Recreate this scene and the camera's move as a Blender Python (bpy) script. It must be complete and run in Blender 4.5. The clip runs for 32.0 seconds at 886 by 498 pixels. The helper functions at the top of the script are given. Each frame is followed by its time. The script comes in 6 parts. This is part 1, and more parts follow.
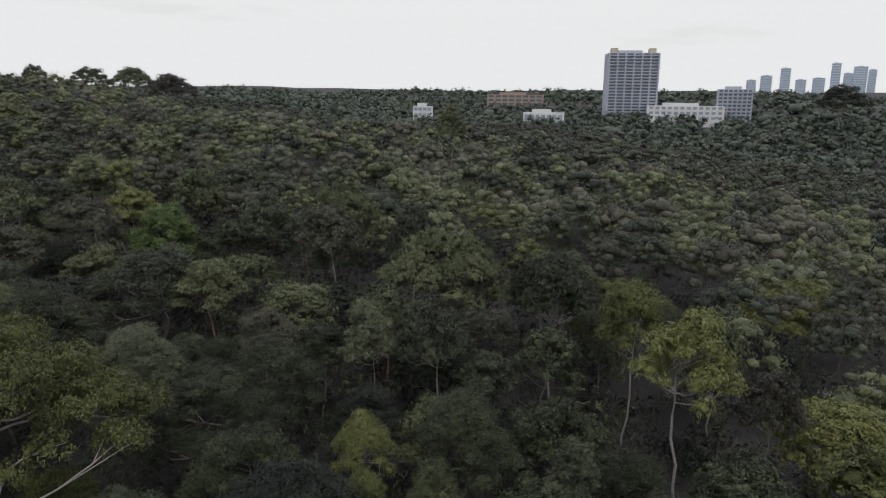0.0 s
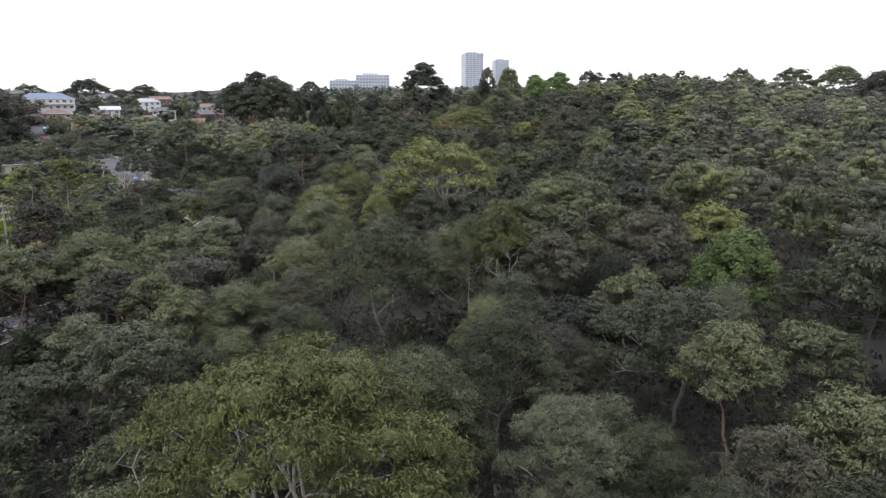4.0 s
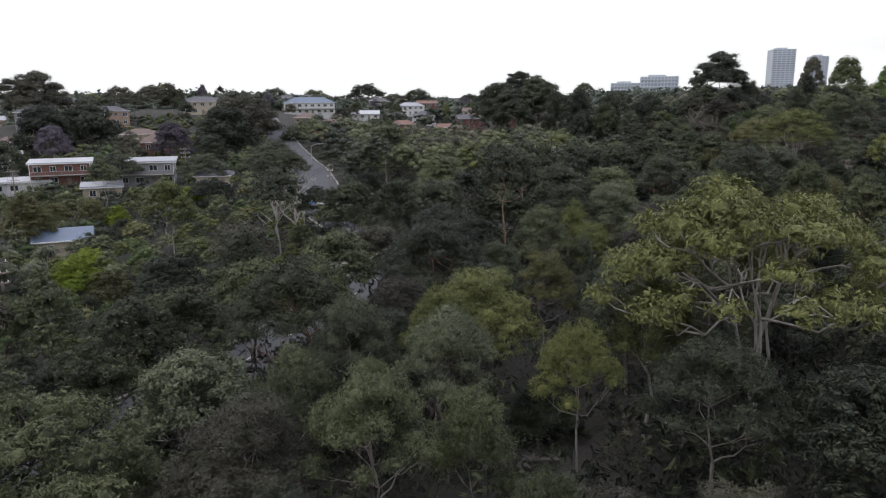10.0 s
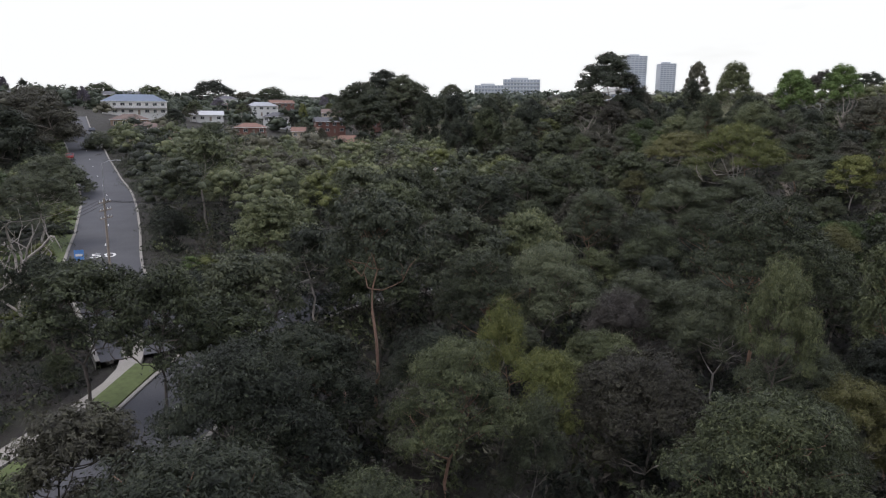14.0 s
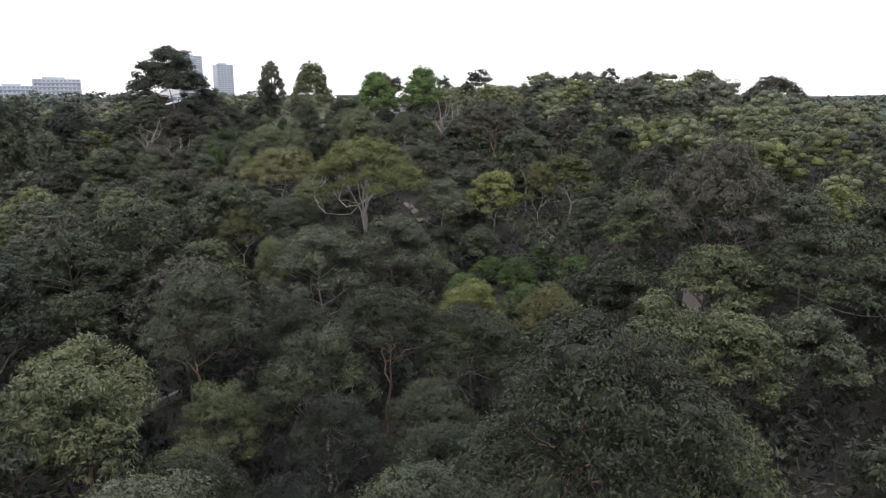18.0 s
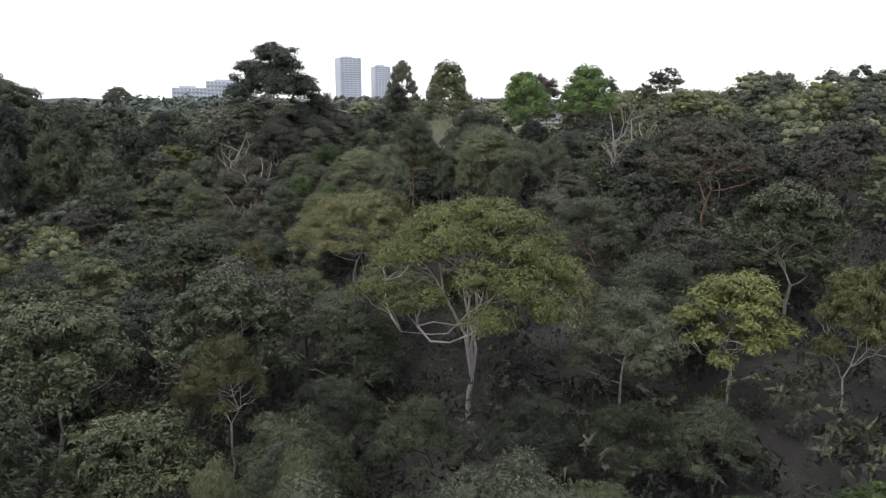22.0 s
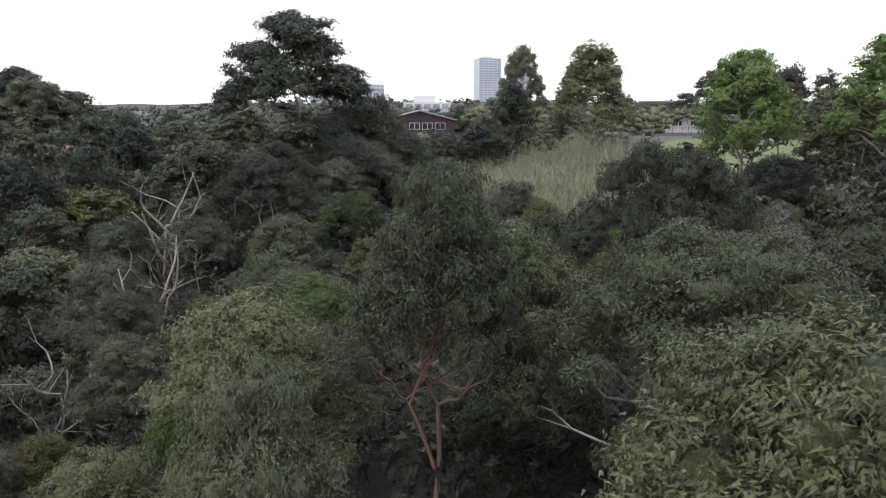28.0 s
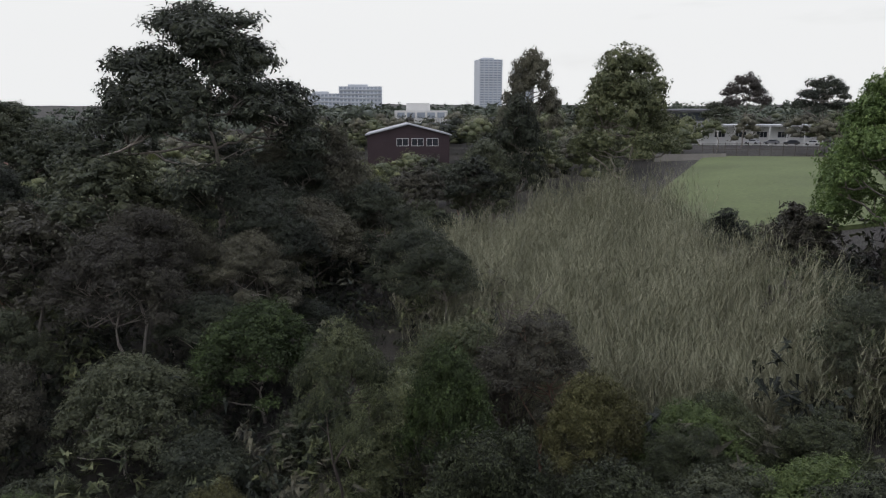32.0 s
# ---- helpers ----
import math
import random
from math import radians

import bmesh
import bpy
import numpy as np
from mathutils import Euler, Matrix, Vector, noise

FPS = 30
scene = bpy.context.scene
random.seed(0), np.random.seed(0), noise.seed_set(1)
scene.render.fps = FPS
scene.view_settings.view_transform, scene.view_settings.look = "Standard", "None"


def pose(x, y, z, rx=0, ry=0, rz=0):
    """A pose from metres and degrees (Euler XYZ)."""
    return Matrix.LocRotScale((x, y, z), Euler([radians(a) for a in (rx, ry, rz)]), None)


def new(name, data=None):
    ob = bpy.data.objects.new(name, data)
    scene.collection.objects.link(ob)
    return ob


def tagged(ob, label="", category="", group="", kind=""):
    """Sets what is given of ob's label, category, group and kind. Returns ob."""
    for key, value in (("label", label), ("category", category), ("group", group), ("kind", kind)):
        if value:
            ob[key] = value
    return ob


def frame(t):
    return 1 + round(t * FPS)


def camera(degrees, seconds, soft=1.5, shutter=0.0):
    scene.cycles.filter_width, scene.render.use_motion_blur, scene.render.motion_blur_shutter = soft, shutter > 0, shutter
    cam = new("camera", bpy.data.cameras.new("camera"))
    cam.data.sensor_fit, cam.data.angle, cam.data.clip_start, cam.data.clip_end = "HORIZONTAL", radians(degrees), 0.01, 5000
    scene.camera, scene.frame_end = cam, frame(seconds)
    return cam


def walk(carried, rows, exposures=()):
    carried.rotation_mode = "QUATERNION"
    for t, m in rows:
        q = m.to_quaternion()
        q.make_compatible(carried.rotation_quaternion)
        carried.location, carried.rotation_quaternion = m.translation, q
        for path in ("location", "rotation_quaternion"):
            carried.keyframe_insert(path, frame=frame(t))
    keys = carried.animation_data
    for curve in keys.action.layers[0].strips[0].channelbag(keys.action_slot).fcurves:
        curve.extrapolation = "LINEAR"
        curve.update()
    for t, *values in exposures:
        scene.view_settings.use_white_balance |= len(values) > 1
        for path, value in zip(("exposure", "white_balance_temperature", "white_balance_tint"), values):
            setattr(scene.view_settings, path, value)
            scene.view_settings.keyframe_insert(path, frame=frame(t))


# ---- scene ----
cam = camera(65.0, 32.0, soft=1.2)

# time, place, heading clockwise from +y, pitch, roll
PATH = [
    (0.0, -43.12, -40.03, 3.55, 76.61, -12.02, 0.61),
    (0.5, -41.52, -41.94, 3.62, 70.70, -12.08, 0.57),
    (1.0, -39.11, -43.07, 3.55, 64.32, -12.17, 0.51),
    (1.5, -36.29, -43.50, 3.45, 57.35, -12.20, 0.37),
    (2.0, -33.06, -43.31, 3.30, 50.47, -12.22, 0.26),
    (2.5, -29.44, -42.44, 3.16, 43.30, -12.21, 0.13),
    (3.0, -25.65, -40.89, 2.94, 36.17, -12.12, 0.03),
    (3.5, -21.88, -38.78, 2.77, 29.01, -11.98, -0.09),
    (4.0, -18.57, -36.30, 2.68, 22.51, -11.95, -0.17),
    (4.5, -15.14, -33.37, 2.66, 15.59, -11.87, -0.35),
    (5.0, -11.59, -29.02, 2.25, 9.30, -11.78, -0.32),
    (5.5, -8.12, -22.95, 1.36, 3.90, -11.69, -0.28),
    (6.0, -5.18, -16.78, 0.47, 0.70, -11.60, -0.25),
    (6.5, -3.23, -12.18, 0.02, 0.05, -11.51, -0.21),
    (7.0, -1.93, -8.91, -0.05, 0.05, -11.50, -0.18),
    (7.5, -1.00, -4.95, -0.02, 0.06, -11.50, -0.20),
    (8.0, 0.00, 0.00, 0.00, 0.00, -11.48, -0.25),
    (8.5, 1.00, 5.29, 0.19, -0.09, -11.47, -0.30),
    (9.0, 1.73, 10.47, 0.56, -0.12, -11.41, -0.37),
    (9.5, 2.23, 15.21, 1.06, -0.14, -11.47, -0.40),
    (10.0, 2.55, 20.12, 1.68, -0.13, -11.44, -0.34),
    (10.5, 2.86, 25.19, 2.16, -0.09, -11.50, -0.17),
    (11.0, 3.12, 30.19, 2.42, -0.07, -11.54, 0.02),
    (11.5, 3.37, 34.65, 2.62, -0.06, -11.53, 0.18),
    (12.0, 3.72, 39.96, 2.78, -0.08, -11.59, 0.27),
    (12.5, 3.98, 44.89, 2.87, -0.03, -11.61, 0.40),
    (13.0, 4.39, 50.00, 2.93, -0.07, -11.63, 0.50),
    (13.5, 5.01, 55.06, 2.95, 2.41, -11.61, 0.54),
    (14.0, 5.69, 60.16, 2.95, 10.89, -11.44, 0.49),
    (14.5, 6.30, 65.10, 2.97, 20.14, -11.26, 0.51),
    (15.0, 7.11, 69.85, 3.10, 29.40, -11.07, 0.51),
    (15.5, 7.91, 74.04, 3.36, 37.18, -11.08, 0.32),
    (16.0, 8.76, 77.74, 3.68, 42.60, -11.14, 0.10),
    (16.5, 9.92, 80.90, 4.04, 45.10, -11.20, -0.12),
    (17.0, 11.74, 84.16, 4.30, 45.45, -11.26, -0.33),
    (17.5, 14.53, 88.18, 4.33, 45.40, -11.32, -0.55),
    (18.0, 17.91, 92.80, 4.19, 45.43, -11.26, -0.30),
    (18.5, 21.12, 96.90, 4.19, 45.47, -11.22, -0.13),
    (19.0, 24.42, 100.72, 4.25, 45.47, -11.21, -0.04),
    (19.5, 27.90, 104.35, 4.52, 45.44, -11.14, -0.02),
    (20.0, 31.79, 108.59, 4.96, 44.70, -11.15, -0.05),
    (20.5, 35.54, 112.50, 5.38, 42.96, -11.15, -0.08),
    (21.0, 39.44, 116.90, 5.69, 41.09, -11.12, -0.05),
    (21.5, 43.20, 120.73, 5.97, 37.84, -11.10, -0.01),
    (22.0, 47.03, 124.49, 6.32, 32.82, -11.15, 0.06),
    (22.5, 50.74, 128.51, 6.70, 27.64, -11.23, 0.08),
    (23.0, 54.47, 132.68, 7.01, 22.63, -11.27, 0.01),
    (23.5, 57.79, 136.84, 7.23, 21.58, -11.27, 0.04),
    (24.0, 60.73, 141.28, 7.42, 21.63, -11.22, -0.02),
    (24.5, 64.17, 146.24, 7.68, 21.44, -11.22, -0.27),
    (25.0, 67.64, 151.45, 7.69, 21.33, -11.19, -0.24),
    (25.5, 71.03, 156.89, 7.39, 21.33, -11.16, -0.21),
    (26.0, 74.12, 162.14, 7.08, 21.37, -11.13, -0.17),
    (26.5, 76.70, 166.77, 7.04, 21.36, -11.10, -0.14),
    (27.0, 78.95, 170.95, 7.22, 21.30, -11.09, -0.11),
    (27.5, 81.02, 174.86, 7.60, 21.25, -11.05, -0.04),
    (28.0, 82.89, 178.42, 7.91, 21.20, -10.98, -0.04),
    (28.5, 84.88, 182.22, 8.43, 21.10, -11.01, -0.07),
    (29.0, 86.51, 185.33, 8.85, 21.02, -10.97, -0.13),
    (29.5, 87.90, 188.46, 9.25, 21.04, -10.97, -0.15),
    (30.0, 89.39, 191.69, 9.70, 21.06, -10.99, -0.07),
    (30.5, 90.83, 195.02, 10.12, 21.09, -10.97, -0.05),
    (31.0, 92.27, 198.09, 10.49, 21.02, -11.00, -0.05),
    (31.5, 93.50, 200.94, 10.77, 21.07, -10.99, -0.07),
    (32.0, 94.80, 203.84, 11.03, 21.13, -10.94, -0.08),
]

walk(cam, [(t, pose(x, y, z, 90 + p, -r, -h)) for t, x, y, z, h, p, r in PATH],
     exposures=[(0.0, -0.75), (1.0, -0.6), (2.0, -0.3), (3.0, 0.03), (4.0, 0.15), (6.5, -0.08), (9.0, -0.36), (13.0, -0.54), (15.5, -0.2), (17.5, 0.0), (23.0, 0.12), (26.5, 0.30), (28.0, 0.18), (29.0, -0.25), (30.0, -0.50), (32.0, -0.66)])

# ---- sky and light ----
SUN_UP, SUN_TURN = 66.0, -100.0
world = bpy.data.worlds.new("sky")
scene.world = world
world.use_nodes = True
wn, wl = world.node_tree.nodes, world.node_tree.links
for n in list(wn):
    wn.remove(n)
sky = wn.new("ShaderNodeTexSky")
sky.sky_type = 'NISHITA'
sky.sun_disc = False
sky.sun_elevation, sky.sun_rotation = radians(SUN_UP), radians(SUN_TURN)
sky.air_density, sky.dust_density = 1.6, 4.0
sky_dim = wn.new("ShaderNodeMix")
sky_dim.data_type, sky_dim.blend_type = 'RGBA', 'MULTIPLY'
sky_dim.inputs[0].default_value = 1.0
sky_dim.inputs[7].default_value = (0.13, 0.13, 0.13, 1)
wl.new(sky.outputs[0], sky_dim.inputs[6])
co = wn.new("ShaderNodeTexCoord")
mp = wn.new("ShaderNodeMapping")
mp.inputs["Scale"].default_value = (1.0, 1.0, 6.0)
cloud = wn.new("ShaderNodeTexNoise")
cloud.inputs["Scale"].default_value = 2.6
cloud.inputs["Detail"].default_value = 5.0
ramp = wn.new("ShaderNodeValToRGB")
ramp.color_ramp.elements[0].position, ramp.color_ramp.elements[0].color = 0.24, (0.80, 0.80, 0.80, 1)
ramp.color_ramp.elements[1].position, ramp.color_ramp.elements[1].color = 0.36, (1, 1, 1, 1)
overcast = wn.new("ShaderNodeMix")
overcast.data_type = 'RGBA'
overcast.inputs[7].default_value = (1.155, 1.165, 1.175, 1)
wl.new(co.outputs["Generated"], mp.inputs[0])
wl.new(mp.outputs[0], cloud.inputs["Vector"])
wl.new(cloud.outputs[0], ramp.inputs[0])
wl.new(ramp.outputs[0], overcast.inputs[0])
wl.new(sky_dim.outputs[2], overcast.inputs[6])
bg = wn.new("ShaderNodeBackground")
# an overcast sky is brighter overhead than at the horizon
rise = wn.new("ShaderNodeSeparateXYZ")
wl.new(co.outputs["Generated"], rise.inputs[0])
lift = wn.new("ShaderNodeMapRange")
lift.inputs[1].default_value, lift.inputs[2].default_value = 0.10, 1.0
lift.inputs[3].default_value, lift.inputs[4].default_value = 1.18, 1.34
wl.new(rise.outputs[2], lift.inputs[0])
wl.new(lift.outputs[0], bg.inputs[1])
high_tint = wn.new("ShaderNodeMapRange")
high_tint.inputs[1].default_value, high_tint.inputs[2].default_value = 0.22, 0.6
wl.new(rise.outputs[2], high_tint.inputs[0])
cool = wn.new("ShaderNodeMix")
cool.data_type, cool.blend_type = 'RGBA', 'MULTIPLY'
cool.inputs[7].default_value = (0.95, 0.97, 1.20, 1)
wl.new(high_tint.outputs[0], cool.inputs[0])
wl.new(overcast.outputs[2], cool.inputs[6])
wl.new(cool.outputs[2], bg.inputs[0])
wo = wn.new("ShaderNodeOutputWorld")
wl.new(bg.outputs[0], wo.inputs[0])

sun_data = bpy.data.lights.new("sun", 'SUN')
sun_data.energy, sun_data.angle, sun_data.color = 2.0, radians(38), (1.0, 0.95, 0.86)
sun = new("sun", sun_data)
sun.matrix_basis = pose(0, 0, 200, 90 - SUN_UP, 0, 180 - SUN_TURN)


# ---- materials ----
def material(name):
    m = bpy.data.materials.new(name)
    m.use_nodes = True
    n = m.node_tree.nodes
    return m, n, m.node_tree.links, n["Principled BSDF"]


def plain(name, color, rough=0.7, metal=0.0, vary=0.25, scale=3.0, bump=0.15, streak=1.0):
    """A solid surface with blotches at two scales, a little difference from piece to piece and fine relief."""
    m, n, l, b = material(name)
    geo = n.new("ShaderNodeNewGeometry")
    mapping = n.new("ShaderNodeMapping")
    mapping.inputs["Scale"].default_value = (1, 1, streak)
    l.new(geo.outputs["Position"], mapping.inputs[0])
    big, fine = n.new("ShaderNodeTexNoise"), n.new("ShaderNodeTexNoise")
    big.inputs["Scale"].default_value, fine.inputs["Scale"].default_value = scale * 0.15, scale * 4
    big.inputs["Detail"].default_value = 4
    l.new(mapping.outputs[0], big.inputs["Vector"])
    l.new(mapping.outputs[0], fine.inputs["Vector"])
    add = n.new("ShaderNodeMath")
    add.operation = 'ADD'
    l.new(big.outputs[0], add.inputs[0])
    l.new(fine.outputs[0], add.inputs[1])
    r = n.new("ShaderNodeMapRange")
    r.inputs[1].default_value, r.inputs[2].default_value = 0.6, 1.4
    r.inputs[3].default_value, r.inputs[4].default_value = 1 - vary, 1 + vary
    l.new(add.outputs[0], r.inputs[0])
    mix = n.new("ShaderNodeVectorMath")
    mix.operation = 'SCALE'
    mix.inputs[0].default_value = color
    l.new(r.outputs[0], mix.inputs["Scale"])
    l.new(mix.outputs[0], b.inputs["Base Color"])
    b.inputs["Roughness"].default_value = rough
    b.inputs["Metallic"].default_value = metal
    if bump:
        bp = n.new("ShaderNodeBump")
        bp.inputs["Strength"].default_value = bump
        bp.inputs["Distance"].default_value = 0.05
        l.new(fine.outputs[0], bp.inputs["Height"])
        l.new(bp.outputs[0], b.inputs["Normal"])
    return m


def foliage(name, dark, mid, light, rough=0.55, through_light=0.16):
    """Leaves: each tree, clump and leaf a little different, some light passing through."""
    m, n, l, b = material(name)
    info = n.new("ShaderNodeObjectInfo")
    geo = n.new("ShaderNodeNewGeometry")
    tone = n.new("ShaderNodeTexNoise")
    tone.inputs["Scale"].default_value = 0.35
    tone.inputs["Detail"].default_value = 3
    l.new(geo.outputs["Position"], tone.inputs["Vector"])
    w = n.new("ShaderNodeMath")
    w.operation = 'MULTIPLY_ADD'
    w.inputs[1].default_value = 0.42
    l.new(geo.outputs["Random Per Island"], w.inputs[0])
    w2 = n.new("ShaderNodeMath")
    w2.operation = 'MULTIPLY_ADD'
    w2.inputs[1].default_value = 0.75
    w2.inputs[2].default_value = -0.15
    l.new(tone.outputs[0], w2.inputs[0])
    l.new(w2.outputs[0], w.inputs[2])
    w3 = n.new("ShaderNodeMath")
    w3.operation = 'MULTIPLY_ADD'
    w3.inputs[1].default_value = 0.5
    l.new(info.outputs["Random"], w3.inputs[0])
    sub = n.new("ShaderNodeMath")
    sub.operation = 'SUBTRACT'
    sub.inputs[1].default_value = 0.22
    l.new(w.outputs[0], sub.inputs[0])
    l.new(sub.outputs[0], w3.inputs[2])
    ramp = n.new("ShaderNodeValToRGB")
    e = ramp.color_ramp.elements
    e[0].position, e[0].color = 0.12, (*dark, 1)
    e[1].position, e[1].color = 0.92, (*light, 1)
    k = e.new(0.5)
    k.color = (*mid, 1)
    grain = n.new("ShaderNodeTexNoise")
    grain.inputs["Scale"].default_value = 3.2
    grain.inputs["Detail"].default_value = 8
    grain.inputs["Roughness"].default_value = 0.75
    l.new(geo.outputs["Position"], grain.inputs["Vector"])
    w4 = n.new("ShaderNodeMath")
    w4.operation = 'MULTIPLY_ADD'
    w4.inputs[1].default_value = 1.5
    l.new(grain.outputs[0], w4.inputs[0])
    w5 = n.new("ShaderNodeMath")
    w5.operation = 'SUBTRACT'
    w5.inputs[1].default_value = 0.75
    l.new(w3.outputs[0], w5.inputs[0])
    l.new(w5.outputs[0], w4.inputs[2])
    l.new(w4.outputs[0], ramp.inputs[0])
    bp = n.new("ShaderNodeBump")
    bp.inputs["Strength"].default_value = 0.9
    bp.inputs["Distance"].default_value = 0.25
    l.new(grain.outputs[0], bp.inputs["Height"])
    l.new(bp.outputs[0], b.inputs["Normal"])
    l.new(ramp.outputs[0], b.inputs["Base Color"])
    b.inputs["Roughness"].default_value = rough
    b.inputs["Specular IOR Level"].default_value = 0.3
    tr = n.new("ShaderNodeBsdfTranslucent")
    l.new(ramp.outputs[0], tr.inputs[0])
    mx = n.new("ShaderNodeMixShader")
    mx.inputs[0].default_value = through_light
    l.new(b.outputs[0], mx.inputs[1])
    l.new(tr.outputs[0], mx.inputs[2])
    out = n["Material Output"]
    l.new(mx.outputs[0], out.inputs[0])
    return m


LEAF = {
    "olive": foliage("leaf_olive", (0.022, 0.027, 0.016), (0.074, 0.090, 0.045), (0.186, 0.200, 0.097)),
    "yellow": foliage("leaf_yellow_green", (0.037, 0.043, 0.014), (0.118, 0.132, 0.042), (0.240, 0.250, 0.085)),
    "grey": foliage("leaf_grey_green", (0.026, 0.031, 0.021), (0.084, 0.098, 0.058), (0.185, 0.203, 0.118)),
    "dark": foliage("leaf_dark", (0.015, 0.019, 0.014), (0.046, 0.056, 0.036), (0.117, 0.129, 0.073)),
    "bright": foliage("leaf_bright_green", (0.025, 0.039, 0.013), (0.076, 0.113, 0.037), (0.165, 0.213, 0.076)),
    "brown": foliage("leaf_brownish", (0.031, 0.028, 0.023), (0.078, 0.077, 0.054), (0.151, 0.146, 0.099)),
    "gold": foliage("leaf_gold", (0.043, 0.042, 0.016), (0.109, 0.109, 0.043), (0.202, 0.196, 0.085)),
    "lime": foliage("leaf_lime", (0.085, 0.120, 0.012), (0.180, 0.240, 0.025), (0.270, 0.340, 0.045)),
    "reed": foliage("reed_leaf", (0.080, 0.088, 0.054), (0.185, 0.192, 0.120), (0.330, 0.325, 0.220)),
    "twig": foliage("grey_twigs", (0.045, 0.040, 0.036), (0.078, 0.070, 0.062), (0.125, 0.115, 0.102)),
    "mauve": foliage("leaf_mauve", (0.060, 0.052, 0.066), (0.115, 0.100, 0.125), (0.170, 0.150, 0.185)),
    "fresh": foliage("leaf_fresh_green", (0.040, 0.068, 0.020), (0.105, 0.165, 0.050), (0.210, 0.290, 0.095)),
    # bluer green with lifted darks: a slight distance haze put into the colour
    "far": foliage("leaf_far_hazed", (0.029, 0.037, 0.032), (0.072, 0.090, 0.062), (0.144, 0.160, 0.108)),
}
BARK = {
    "grey": plain("bark_grey", (0.23, 0.205, 0.18), 0.85, 0, 0.4, 2.0, 0.5, 0.25),
    "pale": plain("bark_pale", (0.30, 0.272, 0.245), 0.8, 0, 0.3, 2.0, 0.35, 0.25),
    "dark": plain("bark_dark", (0.085, 0.072, 0.062), 0.9, 0, 0.4, 2.0, 0.6, 0.25),
    "rust": plain("bark_rust", (0.24, 0.15, 0.11), 0.85, 0, 0.4, 2.0, 0.5, 0.25),
}
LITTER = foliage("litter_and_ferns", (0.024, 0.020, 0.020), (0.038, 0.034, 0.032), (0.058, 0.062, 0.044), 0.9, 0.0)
ASPHALT = plain("asphalt", (0.070, 0.071, 0.078), 0.9, 0, 0.22, 2.0, 0.2)
CONCRETE = plain("concrete", (0.26, 0.245, 0.22), 0.85, 0, 0.25, 2.0, 0.2)
PAINT = plain("road_paint", (0.62, 0.62, 0.60), 0.8, 0, 0.2, 4.0, 0.1)
TURF = plain("turf", (0.088, 0.112, 0.040), 0.95, 0, 0.30, 0.5, 0.4)
DIRT = plain("sandy_dirt", (0.145, 0.122, 0.10), 0.95, 0, 0.3, 1.5, 0.4)
GLASS = plain("window_glass", (0.035, 0.042, 0.05), 0.12, 0, 0.3, 0.6, 0)
WHITE = plain("white_paint", (0.72, 0.72, 0.70), 0.6, 0, 0.12, 1.5, 0.05)
STEEL = plain("galvanised_steel", (0.40, 0.41, 0.42), 0.45, 0.7, 0.2, 3.0, 0.1)
TIMBER = plain("weathered_timber", (0.24, 0.20, 0.165), 0.85, 0, 0.35, 3.0, 0.4, 0.2)


# ---- ground ----
def bump_at(x, y, cx, cy, sx, sy):
    return math.exp(-((x - cx) / sx) ** 2 / 2 - ((y - cy) / sy) ** 2 / 2)


def ground(x, y):
    """Height of the land: a bush valley that rises to the north and east, with the far country beyond."""
    z = -27.0 + 0.06 * x + 0.08 * min(x, 0) + 0.115 * y
    z = -4.0 * math.log(math.exp(-max(z, -120) / 4.0) + math.exp(-1.5 / 4.0))
    z -= 20 * bump_at(x, y, 30, 330, 60, 120)
    z -= 24 * bump_at(x, y, 430, -150, 190, 110)
    z += 4 * bump_at(x, y, -5, -15, 60, 50)
    z -= 7 * bump_at(x, y, 230, 110, 60, 45)
    z += 10 * bump_at(x, y, -210, 340, 80, 90)
    z -= 5 * bump_at(x, y, 138, 335, 28, 35)
    z += 7.5 * bump_at(x, y, 178, 180, 38, 38)
    z -= 15 * bump_at(x, y, 350, 105, 95, 60)
    z -= 17 * bump_at(x, y, 560, 90, 170, 130)
    z -= 5.0 * bump_at(x, y, 46, 128, 30, 46)
    z -= 3.0 * bump_at(x, y, 55, 222, 16, 26)
    z += 4.5 * bump_at(x, y, 90, 272, 16, 20)
    r = math.hypot(x - 50, y - 150)
    z += 62 * (1 - math.exp(-(max(r - 500, 0) / 2500) ** 1.2))
    if r > 300:
        z += min((r - 300) / 400, 1) * (9 * noise.noise((x * 0.004, y * 0.004, 3.1)) + 14 * noise.noise((x * 0.0013, y * 0.0013, 8.2)) * min(r / 1500, 2))
    return z + 0.4 * noise.noise((x * 0.06, y * 0.06, 0))


# ---- mesh helpers ----
def mesh_of(name, verts, faces, mats, smooth=False, slots=None):
    me = bpy.data.meshes.new(name)
    me.from_pydata(verts, [], faces)
    for m in (mats if isinstance(mats, (list, tuple)) else [mats]):
        me.materials.append(m)
    if slots is not None:
        me.polygons.foreach_set("material_index", slots)
    if smooth:
        me.polygons.foreach_set("use_smooth", [True] * len(me.polygons))
    me.update()
    return me


def hang(name, me, parent, m=None, label=""):
    """Links a mesh as one part under a thing or a part."""
    ob = new(name, me)
    ob.parent = parent
    if m is not None:
        ob.matrix_basis = m
    if label:
        ob["label"] = label
    return ob


def thing(name, m, label, category, group="", kind=""):
    ob = new(name)
    ob.empty_display_size = 0.3
    ob.matrix_basis = m
    return tagged(ob, label, category, group, kind)


